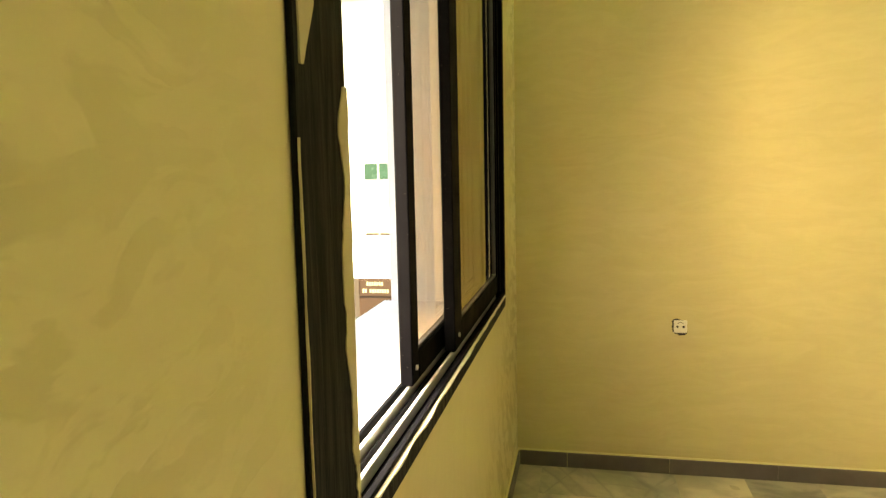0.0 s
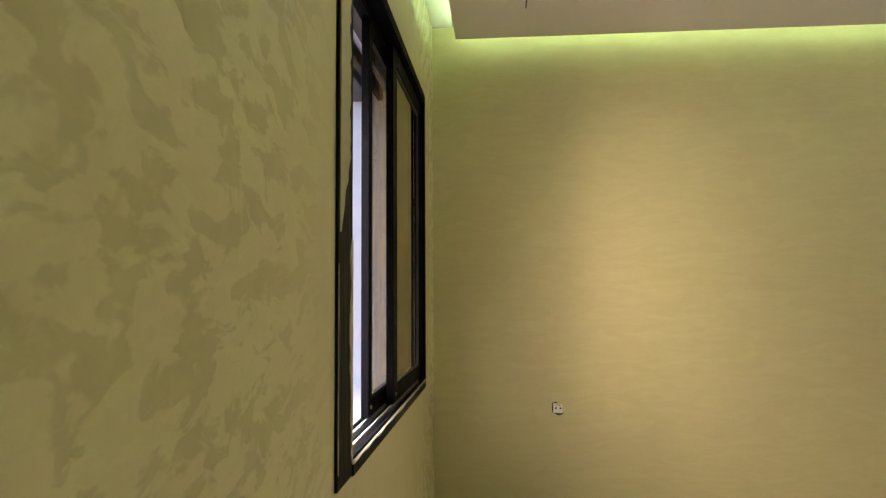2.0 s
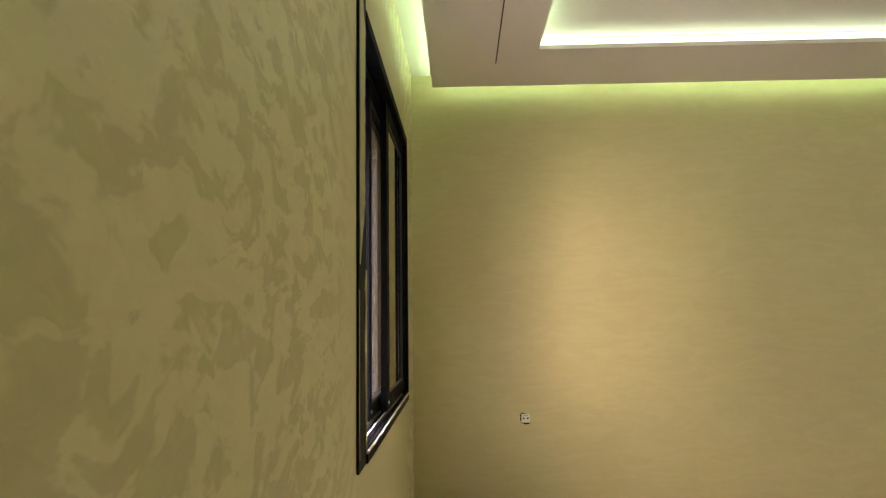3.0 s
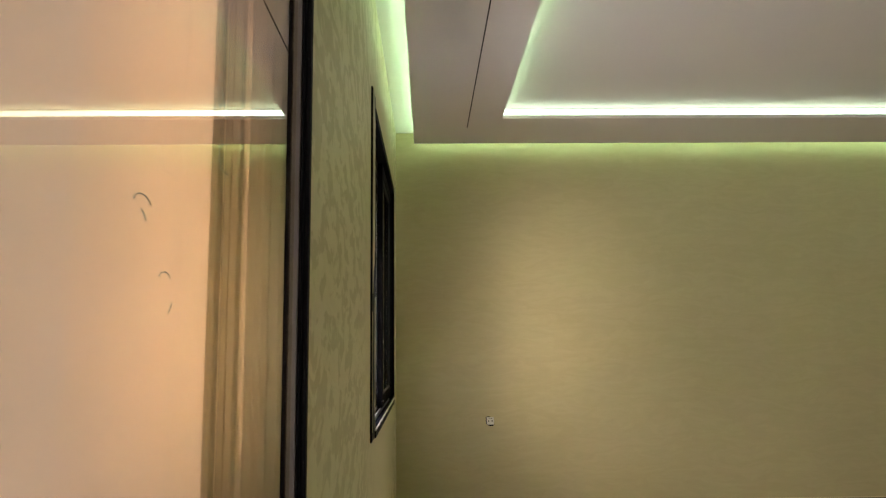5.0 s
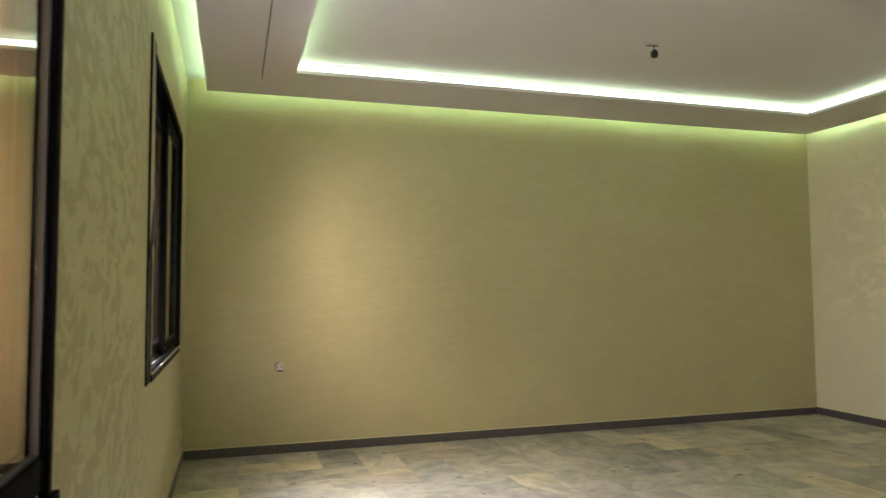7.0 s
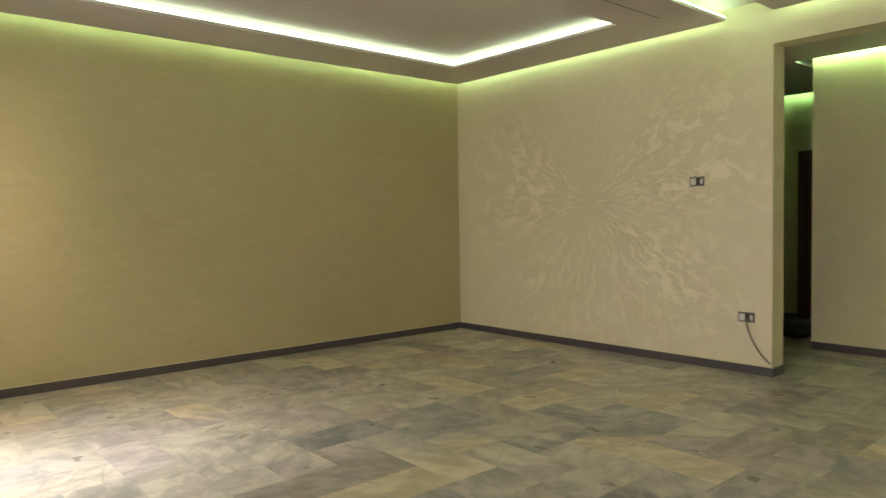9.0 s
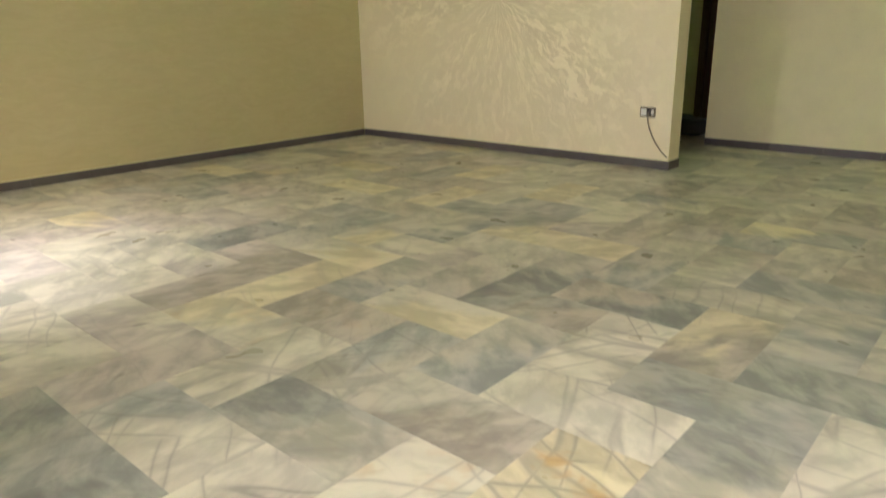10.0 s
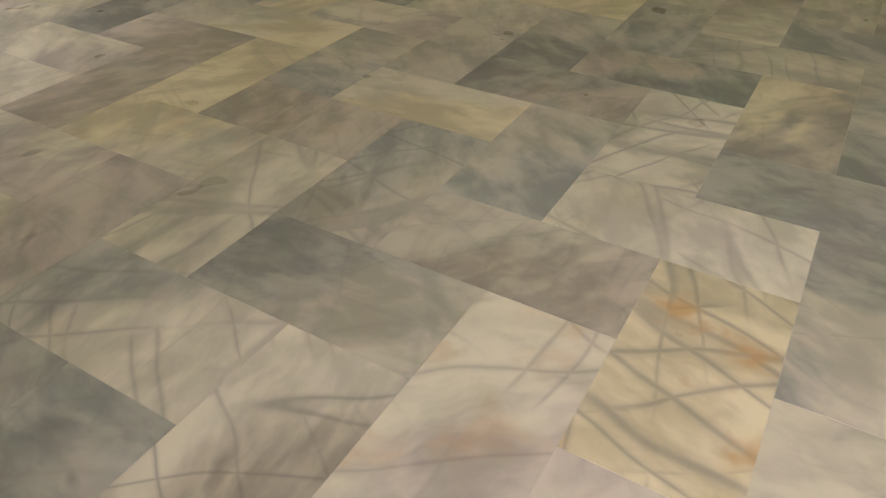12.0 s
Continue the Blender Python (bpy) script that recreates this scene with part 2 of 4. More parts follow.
def marble(name, object_tint=True):
    """Veined marble; each slab's own colours, its own cut and strength of the veins."""
    m, nt, out = material(name)
    pos = place(nt)
    info = nt.nodes.new("ShaderNodeObjectInfo")
    seed = info.outputs["Random"] if object_tint else nt.nodes.new("ShaderNodeNewGeometry").outputs["Random Per Island"]
    turn = nt.nodes.new("ShaderNodeVectorRotate")
    turn.rotation_type = "Z_AXIS"
    nt.links.new(pos, turn.inputs["Vector"])
    nt.links.new(math_node(nt, "MULTIPLY", seed, 37.0), turn.inputs["Angle"])
    off = nt.nodes.new("ShaderNodeCombineXYZ")
    for i, k in enumerate((91.0, 57.0, 23.0)):
        nt.links.new(math_node(nt, "MULTIPLY", seed, k), off.inputs[i])
    p = vec_node(nt, "ADD", turn.outputs[0], off.outputs[0])
    wobble = nt.nodes.new("ShaderNodeTexNoise")
    nt.links.new(p, wobble.inputs["Vector"])
    wobble.inputs["Scale"].default_value = 5.0
    wobble.inputs["Detail"].default_value = 3.0
    shake = vec_node(nt, "SUBTRACT", wobble.outputs["Color"], (0.5, 0.5, 0.5))
    bent = vec_node(nt, "ADD", p, vec_node(nt, "SCALE", shake, scale=0.10))
    sway = nt.nodes.new("ShaderNodeTexNoise")
    nt.links.new(p, sway.inputs["Vector"])
    sway.inputs["Scale"].default_value = 4.5
    sway.inputs["Detail"].default_value = 0.5
    eased = vec_node(nt, "ADD", p, vec_node(nt, "SCALE", vec_node(nt, "SUBTRACT", sway.outputs["Color"], (0.5, 0.5, 0.5)), scale=0.07))
    drawn = vec_node(nt, "MULTIPLY", bent, (1.0, 1.7, 1.0))
    cloud = noise_node(nt, drawn, 2.6, 3.0, 0.5, 0.5)
    mott = noise_node(nt, drawn, 6.5, 3.0, 0.5, 0.3)
    fine = noise_node(nt, vec_node(nt, "MULTIPLY", bent, (1.0, 2.0, 1.0)), 20.0, 3.0, 0.6)
    veins = []
    for angle, gate, wide in ((0.15, 2.2, 0.075), (1.15, 2.6, 0.062), (-0.75, 3.2, 0.05)):
        spun = nt.nodes.new("ShaderNodeVectorRotate")
        spun.rotation_type = "Z_AXIS"
        nt.links.new(eased, spun.inputs["Vector"])
        spun.inputs["Angle"].default_value = angle
        n = noise_node(nt, vec_node(nt, "MULTIPLY", spun.outputs[0], (0.4, 5.2, 1.0)), 1.6, 0.6, 0.4)
        away = math_node(nt, "ABSOLUTE", math_node(nt, "SUBTRACT", n, 0.5))
        shown = ramp(nt, noise_node(nt, spun.outputs[0], gate, 1.0), 0.34, 0.52)
        core = ramp(nt, away, 0.0, wide * 0.6, 0.9, 0.0)
        halo = ramp(nt, away, 0.0, wide, 0.45, 0.0)
        veins.append(math_node(nt, "MULTIPLY", math_node(nt, "MAXIMUM", core, halo), shown))
    streak = math_node(nt, "MAXIMUM", math_node(nt, "MAXIMUM", veins[0], veins[1]), veins[2])
    if object_tint:
        local = nt.nodes.new("ShaderNodeTexCoord").outputs["Object"]
        run = math_node(nt, "MULTIPLY", vec_node(nt, "DOT_PRODUCT", local, (1.0, 1.0, 0.0)), 1 / (3 * U))
        run = math_node(nt, "MULTIPLY_ADD", math_node(nt, "SUBTRACT", cloud, 0.5), 1.5, run)
        base = mix(nt, ramp(nt, run, 0.36, 0.64), info.outputs["Color"], own(nt, "second").outputs["Color"])
        streak = math_node(nt, "MULTIPLY", streak, own(nt, "veins").outputs["Fac"])
    else:
        base = mix(nt, ramp(nt, math_node(nt, "FRACT", math_node(nt, "MULTIPLY", seed, 7.3)), 0.2, 0.8), (0.33, 0.335, 0.29), (0.66, 0.62, 0.47))
        streak = math_node(nt, "MULTIPLY", streak, 0.5)
    dark = mix(nt, 1.0, base, (0.70, 0.71, 0.69), "MULTIPLY")
    light = mix(nt, 0.25, base, (0.80, 0.74, 0.56))
    body = math_node(nt, "MULTIPLY_ADD", fine, 0.12, math_node(nt, "MULTIPLY_ADD", mott, 0.40, math_node(nt, "MULTIPLY", cloud, 0.48)))
    tone = mix(nt, ramp(nt, body, 0.39, 0.61), dark, light)
    tone = mix(nt, math_node(nt, "MULTIPLY", streak, 0.6), tone, (0.185, 0.175, 0.155))
    fleck = noise_node(nt, vec_node(nt, "MULTIPLY", p, (1.0, 1.8, 1.0)), 9.0, 1.0, 0.4)
    tone = mix(nt, ramp(nt, fleck, 0.72, 0.86, 0.0, 0.5), tone, (0.14, 0.13, 0.12))
    stain = ramp(nt, noise_node(nt, bent, 6.5, 3.0, 0.6), 0.52, 0.72, 0.0, 0.75)
    if object_tint:
        stain = math_node(nt, "MULTIPLY", stain, own(nt, "rust").outputs["Fac"])
    else:
        stain = math_node(nt, "MULTIPLY", stain, 0.15)
    tone = mix(nt, stain, tone, (0.50, 0.30, 0.11))
    scuff = noise_node(nt, pos, 5.0, 2.0, 0.5)
    pits = noise_node(nt, pos, 70.0, 2.0)
    rough = ramp(nt, scuff, 0.25, 0.75, 0.27, 0.42)
    surface(nt, out, tone, rough, 0.0, bump(nt, math_node(nt, "MULTIPLY_ADD", pits, 0.02, math_node(nt, "MULTIPLY", scuff, 0.3)), 0.05, 0.001), 0.5)
    return m


def glow(name, colour, power):
    m, nt, out = material(name)
    e = nt.nodes.new("ShaderNodeEmission")
    e.inputs[0].default_value = (*colour, 1)
    e.inputs[1].default_value = power
    nt.links.new(e.outputs[0], out.inputs[0])
    return m


def wood(name, dark, light):
    m, nt, out = material(name)
    pos = place(nt)
    g = noise_node(nt, vec_node(nt, "MULTIPLY", pos, (30.0, 30.0, 1.6)), 1.0, 5.0, 0.6, 0.6)
    surface(nt, out, mix(nt, g, dark, light), 0.45, 0.0, bump(nt, g, 0.2, 0.001))
    return m


def rail_metal():
    m, nt, out = material("worn_rail")
    pos = place(nt)
    n = noise_node(nt, pos, 30.0, 4.0, 0.6)
    surface(nt, out, mix(nt, n, (0.55, 0.55, 0.58), (0.8, 0.8, 0.82)), ramp(nt, n, 0.3, 0.7, 0.3, 0.45), 0.35)
    return m


M_MOTTLED, M_BRUSHED, M_BURST = stucco_mottled(), stucco_brushed(), stucco_burst()
M_PLAIN = paint("hall_stucco", (0.75, 0.70, 0.43), 0.6, 0.1, 3.0, 0.001)
M_CEIL = paint("ceiling_paint", (0.72, 0.67, 0.62), 0.8, 0.04, 1.2, 0.0004)
M_REVEAL = paint("outdoor_stucco", (0.82, 0.76, 0.85), 0.85, 0.07, 4.0, 0.0015)
M_BLACK, M_SMEAR = black_aluminium(), smeared_black()
M_GASKET = paint("rubber_gasket", (0.016, 0.016, 0.018), 0.6, 0.1, 20.0)
M_RAIL = rail_metal()
M_GLASS = bronze_glass()
M_GUIDE = paint("shutter_guide_coat", (0.085, 0.062, 0.052), 0.5, 0.1, 8.0)
M_TILE = marble("floor_marble")
M_TILE_FAR = marble("floor_marble_joined", False)
M_SKIRT = paint("skirting_marble", (0.112, 0.098, 0.098), 0.4, 0.22, 14.0, 0.0006, 0.5)
M_GROUT = paint("joint_filler", (0.62, 0.59, 0.50), 0.85, 0.15, 12.0)
M_FILLER = paint("dried_filler", (0.50, 0.44, 0.29), 0.6, 0.18, 18.0, 0.002)
M_BEAD = paint("pale_filler", (0.74, 0.70, 0.58), 0.6, 0.18, 18.0, 0.002)
M_WHITE = paint("white_plastic", (0.74, 0.72, 0.66), 0.4, 0.05, 20.0, 0.0001)
# near-black: painted shade of holes and groove, also the black lamp holder
M_CAVITY = paint("dark_cavity", (0.03, 0.028, 0.024), 0.8, 0.2, 40.0)
M_LED = glow("led_glow", LED_COLOUR, LED_POWER)
M_LED_LOW = glow("led_glow_recess", (0.76, 1.0, 0.74), LED_POWER * 0.235)
M_LED_HALL = glow("led_glow_hall", (0.55, 1.0, 0.52), LED_POWER * 5.0)
M_LED_END = glow("led_glow_corridor", (0.45, 1.0, 0.48), LED_POWER * 3.0)
M_DOOR = wood("stained_door_wood", (0.06, 0.028, 0.012), (0.16, 0.08, 0.035))
M_CABLE = paint("grey_cable_sheath", (0.26, 0.22, 0.15), 0.5, 0.1, 30.0)
M_FACADE = paint("sunlit_render", (0.82, 0.80, 0.76), 0.9, 0.04, 0.5, 0.003)
M_ASPHALT = paint("asphalt", (0.055, 0.054, 0.052), 0.9, 0.2, 0.6, 0.004)
M_BROWN = paint("brown_shutter_paint", (0.06, 0.03, 0.02), 0.6, 0.15, 2.0)
M_GREEN = paint("green_glazing", (0.03, 0.075, 0.055), 0.25, 0.15, 2.0)
M_INK = paint("blue_felt_pen", (0.05, 0.10, 0.13), 0.5, 0.1, 30.0)
M_BAG = paint("dark_plastic_sack", (0.02, 0.02, 0.02), 0.4, 0.2, 15.0, 0.004)


# ---- mesh helpers ----
def box(bm, x0, x1, y0, y1, z0, z1):
    lo = [min(a, b) for a, b in ((x0, x1), (y0, y1), (z0, z1))]
    hi = [max(a, b) for a, b in ((x0, x1), (y0, y1), (z0, z1))]
    v = [bm.verts.new((x, y, z)) for x in (lo[0], hi[0]) for y in (lo[1], hi[1]) for z in (lo[2], hi[2])]
    for f in ((0, 1, 3, 2), (4, 6, 7, 5), (0, 4, 5, 1), (2, 3, 7, 6), (0, 2, 6, 4), (1, 5, 7, 3)):
        bm.faces.new([v[i] for i in f])
    return v


def bevelled(bm, x0, x1, y0, y1, z0, z1, b=0.002, segments=1):
    """A box with broken edges, added to bm."""
    one = bmesh.new()
    box(one, x0, x1, y0, y1, z0, z1)
    bmesh.ops.bevel(one, geom=one.edges[:], offset=b, segments=segments, affect="EDGES", profile=0.5)
    keep = {v: bm.verts.new(v.co) for v in one.verts}
    for f in one.faces:
        bm.faces.new([keep[v] for v in f.verts])
    one.free()


def tube(bm, points, radius, sides=10):
    """A round rod through the points, closed at both ends."""
    pts = [Vector(p) for p in points]
    rings = []
    for i, p in enumerate(pts):
        d = (pts[min(i + 1, len(pts) - 1)] - pts[max(i - 1, 0)]).normalized()
        u = d.orthogonal().normalized()
        if rings:
            u = (last - d * last.dot(d)).normalized()
        last = u
        w = d.cross(u)
        rings.append([bm.verts.new(p + (u * math.cos(k * math.tau / sides) + w * math.sin(k * math.tau / sides)) * radius) for k in range(sides)])
    for a, b in zip(rings, rings[1:]):
        for k in range(sides):
            bm.faces.new((a[k], a[(k + 1) % sides], b[(k + 1) % sides], b[k]))
    bm.faces.new(rings[0][::-1])
    bm.faces.new(rings[-1])


def part(name, bm, mat, parent=None, label=""):
    me = bpy.data.meshes.new(name)
    bmesh.ops.recalc_face_normals(bm, faces=bm.faces[:])
    bm.to_mesh(me)
    bm.free()
    me.materials.append(mat)
    ob = new(name, me)
    if parent is not None:
        ob.parent = parent
    if label:
        ob["label"] = label
    return ob


def boxed(name, mat, dims, parent=None, b=0.0, label=""):
    """One part from one or several boxes."""
    bm = bmesh.new()
    for d in (dims if isinstance(dims[0], (tuple, list)) else [dims]):
        if b:
            bevelled(bm, *d, b)
        else:
            box(bm, *d)
    return part(name, bm, mat, parent, label)


def structure(ob, label, category):
    return tagged(ob, label, category, kind="structure")


# ---- large structure ----
def wall_with_holes(name, mat, x0, x1, y0, y1, z0, z1, holes):
    """A wall along y, pieced round its openings (y0, y1, z0, z1)."""
    bm = bmesh.new()
    at = y0
    for a, b, c, d in sorted(holes):
        box(bm, x0, x1, at, a, z0, z1)
        box(bm, x0, x1, a, b, z0, c)
        box(bm, x0, x1, a, b, d, z1)
        at = b
    box(bm, x0, x1, at, y1, z0, z1)
    return part(name, bm, mat)


HOLES = [(a + 0.03, b - 0.03, WIN_Z0 + 0.004, WIN_Z1 + 0.03) for a, b in WINDOWS]
structure(wall_with_holes("wall_window_side", M_MOTTLED, -0.10, 0.0, BACK_Y, 0.0, 0.0, CEIL, HOLES),
          "beige mottled stucco wall with two black sliding windows", "wall")
structure(wall_with_holes("wall_outer_leaf", M_REVEAL, WALL_OUT, -0.10, BACK_Y - 0.25, 0.25, STREET, 7.0, HOLES),
          "pale lilac white outdoor stucco round deep window reveals", "wall")
structure(boxed("wall_far", M_BRUSHED, (-0.10, BACK_X + 0.2, 0.0, 0.25, 0.0, CEIL)), "beige brushed stucco wall with a satin sheen", "wall")
structure(boxed("wall_starburst", M_BURST, (ROOM_X, ROOM_X + WALL_T, OPEN_Y, 0.0, 0.0, CEIL)), "cream stucco wall with a combed starburst relief", "wall")
structure(boxed("wall_over_opening", M_BURST, [(ROOM_X, ROOM_X + WALL_T, OPEN_END, OPEN_Y, OPEN_TOP, CEIL), (ROOM_X, ROOM_X + WALL_T, BACK_Y, OPEN_END, 0.0, CEIL)]),
          "cream stucco wall above and beside the wide hall opening", "wall")
structure(boxed("wall_back", M_BRUSHED, (-0.10, BACK_X + 0.2, BACK_Y - 0.25, BACK_Y, 0.0, CEIL)), "plain beige stucco wall behind the room", "wall")
structure(boxed("wall_hall", M_PLAIN, (HALL_X, HALL_X + 0.2, BACK_Y, HALL_CORNER, 0.0, CEIL)), "plain olive beige wall of the hall beyond the opening", "wall")
DOOR_Y0, DOOR_Y1, DOOR_H = -3.45, -2.53, 2.05
bm = bmesh.new()
box(bm, BACK_X, BACK_X + 0.2, DOOR_Y1 - 0.03, 0.0, 0.0, CEIL)
box(bm, BACK_X, BACK_X + 0.2, BACK_Y, DOOR_Y0 + 0.03, 0.0, CEIL)
box(bm, BACK_X, BACK_X + 0.2, DOOR_Y0 + 0.03, DOOR_Y1 - 0.03, DOOR_H - 0.03, CEIL)
structure(part("wall_corridor_end", bm, M_PLAIN), "plain wall at the dark end of the corridor", "wall")
structure(boxed("ceiling", M_CEIL, (WALL_OUT, BACK_X + 0.2, BACK_Y - 0.25, 0.25, CEIL, CEIL + 0.2)), "off-white plaster ceiling slab above the cove", "ceiling")
structure(boxed("floor", M_GROUT, (0.0, BACK_X + 0.2, BACK_Y, 0.0, -0.2, -0.0012)), "floor bed of grey joint filler under the marble", "floor")
structure(boxed("house_below", M_REVEAL, (WALL_OUT + 0.38, BACK_X + 0.2, BACK_Y - 0.25, 0.25, STREET, -0.2)), "storey below the room", "wall")
structure(boxed("house_above", M_REVEAL, (WALL_OUT + 0.38, BACK_X + 0.2, BACK_Y - 0.25, 0.25, CEIL + 0.2, 7.0)), "storey above the room", "wall")


# ---- hung ceilings with coves ----
def hung_panel(name, x0, x1, y0, y1, recess, label):
    """A hung board with a core above it that stands back from all edges, and a recess open to the slab."""
    a0, a1, b0, b1 = recess
    bm = bmesh.new()
    back = 0.13
    for inset, z0, z1 in ((0.0, DROP, DROP + LIP), (back, DROP + LIP, CEIL)):
        X0, X1, Y0, Y1 = x0 + inset, x1 - inset, y0 + inset, y1 - inset
        A0, A1, B0, B1 = a0 - inset, a1 + inset, b0 - inset, b1 + inset
        box(bm, X0, X1, Y0, B0, z0, z1)
        box(bm, X0, X1, B1, Y1, z0, z1)
        box(bm, X0, A0, B0, B1, z0, z1)
        box(bm, A1, X1, B0, B1, z0, z1)
    return structure(part(name, bm, M_CEIL), label, "ceiling")


PANEL = (0.15, 5.955, -3.316, -0.115)
RECESS = (0.782, 5.355, -2.705, -0.734)
hung_panel("ceiling_panel", *PANEL, RECESS, "off-white hung ceiling panel with a lit recess")
PANEL_2 = (0.15, 5.955, BACK_Y + 0.12, -3.69)
RECESS_2 = (0.782, 5.355, BACK_Y + 0.75, -4.31)
hung_panel("ceiling_panel_2", *PANEL_2, RECESS_2, "second off-white hung ceiling panel beside the light gap")
structure(boxed("ceiling_hall", M_CEIL, [(ROOM_X + WALL_T, HALL_X - 0.12, BACK_Y, 0.0, HALL_DROP, HALL_DROP + LIP),
                                         (ROOM_X + WALL_T, HALL_X - 0.26, BACK_Y, 0.0, HALL_DROP + LIP, HALL_CEIL),
                                         (HALL_X - 0.12, BACK_X - 0.12, HALL_CORNER + 0.12, 0.0, HALL_DROP, HALL_DROP + LIP),
                                         (HALL_X - 0.12, BACK_X - 0.26, HALL_CORNER + 0.26, 0.0, HALL_DROP + LIP, HALL_CEIL),
                                         (ROOM_X + WALL_T, BACK_X, BACK_Y, 0.0, HALL_CEIL, CEIL)]), "hung ceiling of the dim hall with a cove along its wall", "ceiling")

# dark strips paint a groove's shade round the board between recess and edge
GROOVE = [("groove_left", (0.543, 0.550, -3.02, -0.53)), ("groove_near", (0.55, 5.45, -3.026, -3.019))]
bm = bmesh.new()
for n, (a, b, c, d) in GROOVE:
    box(bm, a, b, c, d, DROP - 0.0015, DROP + 0.004)
structure(part("trim_groove", bm, M_CAVITY), "thin dark strip painted as the shade of a groove in the hung ceiling", "trim")


def led_strip(x0, x1, y0, y1, z, label, mat=None, group="cove light strips", h=0.006):
    strip = boxed("led_strip", mat or M_LED, (x0, x1, y0, y1, z, z + h))
    return tagged(strip, label, "light strip", group)


def led_ring(x0, x1, y0, y1, inset, z, label, mat=None, w=0.012, h=0.006):
    """Four strips along a rectangle, set back from it (inwards when inset > 0)."""
    X0, X1, Y0, Y1 = x0 + inset, x1 - inset, y0 + inset, y1 - inset
    led_strip(X0, X1, Y0 - w / 2, Y0 + w / 2, z, label, mat, h=h)
    led_strip(X0, X1, Y1 - w / 2, Y1 + w / 2, z, label, mat, h=h)
    led_strip(X0 - w / 2, X0 + w / 2, Y0 + 0.02, Y1 - 0.02, z, label, mat, h=h)
    led_strip(X1 - w / 2, X1 + w / 2, Y0 + 0.02, Y1 - 0.02, z, label, mat, h=h)


ZL = DROP + LIP + 0.001
led_ring(*PANEL, 0.008, ZL, "greenish white light strip hidden on the outer ceiling edge")
# tall glowing band stands in for the recess face lit by its hidden strip
led_ring(*RECESS, -0.1265, ZL + 0.036, "greenish white light strip glowing round the ceiling recess", M_LED_LOW, 0.004, 0.046)
led_strip(RECESS[0] - 0.035, RECESS[0] - 0.027, RECESS[2], RECESS[3], ZL, "greenish white light strip along the short recess edge", M_LED, h=0.003)
led_ring(*PANEL_2, 0.008, ZL, "greenish white light strip hidden on the second ceiling panel")
ZH = HALL_DROP + LIP + 0.001
led_strip(HALL_X - 0.138, HALL_X - 0.126, BACK_Y + 0.1, HALL_CORNER, ZH, "greenish white light strip in the hall cove", M_LED_HALL)
led_strip(BACK_X - 0.138, BACK_X - 0.126, HALL_CORNER + 0.3, -0.2, ZH, "greenish white light strip at the corridor end", M_LED_END)


# ---- windows ----
def flake(parent, origin, across, out, z0, z1, width, seed, full=0.7):
    """A torn, ragged sliver of filler stuck on a face: across its width, out of the face."""
    rnd = random.Random(seed)
    n = 40
    bm = bmesh.new()
    o, a, q = Vector(origin), Vector(across), Vector(out)
    rows = []
    wander = rnd.uniform(0, 50)
    for i in range(n + 1):
        f = i / n
        z = z0 + (z1 - z0) * f
        body = min(1.0, math.sin(math.pi * min(1.0, f * 0.92)) * 1.8)
        w = width * (full * body + (1 - full) * (0.5 + noise.noise((wander, f * 7, 0.3)))) * rnd.uniform(0.86, 1.08)
        w = min(width * 1.05, max(0.0015, w))
        e = 0.0015 * noise.noise((wander, f * 21, 3.0))
        up = Vector((0, 0, z))
        rows.append([bm.verts.new(o + up + d) for d in (a * e, a * e + q * 0.0026, a * w + q * 0.0018, a * w)])
    for p, r in zip(rows, rows[1:]):
        for k in range(4):
            bm.faces.new((p[k], p[(k + 1) % 4], r[(k + 1) % 4], r[k]))
    bm.faces.new(rows[0])
    bm.faces.new(rows[-1][::-1])
    return part("filler_smear", bm, M_FILLER, parent, "torn beige filler left on the black frame")


def sash(win, x0, x1, y0, y1, z0, z1, stile_a, stile_b, rail):
    """A sliding sash: stiles, rails, gasket and one pane."""
    holder = boxed("sash", M_BLACK, [(x0, x1, y0, y0 + stile_a, z0, z1)], win, 0.003)
    boxed("stile", M_BLACK, (x0, x1, y1 - stile_b, y1, z0, z1), holder, 0.003)
    boxed("rail", M_BLACK, (x0, x1, y0 + stile_a, y1 - stile_b, z0, z0 + rail), holder, 0.003)
    boxed("rail", M_BLACK, (x0, x1, y0 + stile_a, y1 - stile_b, z1 - rail, z1), holder, 0.003)
    xm = (x0 + x1) / 2
    ya, yb, za, zb = y0 + stile_a, y1 - stile_b, z0 + rail, z1 - rail
    g = 0.006
    boxed("gasket", M_GASKET, [(xm - 0.009, xm + 0.009, ya, ya + g, za, zb), (xm - 0.009, xm + 0.009, yb - g, yb, za, zb),
                               (xm - 0.009, xm + 0.009, ya + g, yb - g, za, za + g), (xm - 0.009, xm + 0.009, ya + g, yb - g, zb - g, zb)], holder)
    pane = boxed("pane", M_GLASS, (xm - 0.0025, xm + 0.0025, ya + 0.003, yb - 0.003, za + 0.003, zb - 0.003), holder, label="bronze tinted glass pane")
    pane.visible_shadow = False
    # roller and screws at the foot of the leading stile
    bm = bmesh.new()
    tube(bm, [(x1 - 0.002, y0 + stile_a * 0.5, z0 + 0.035), (x1 + 0.004, y0 + stile_a * 0.5, z0 + 0.035)], 0.006, 12)
    part("screw", bm, M_RAIL, holder, "bright screw head")
    return holder


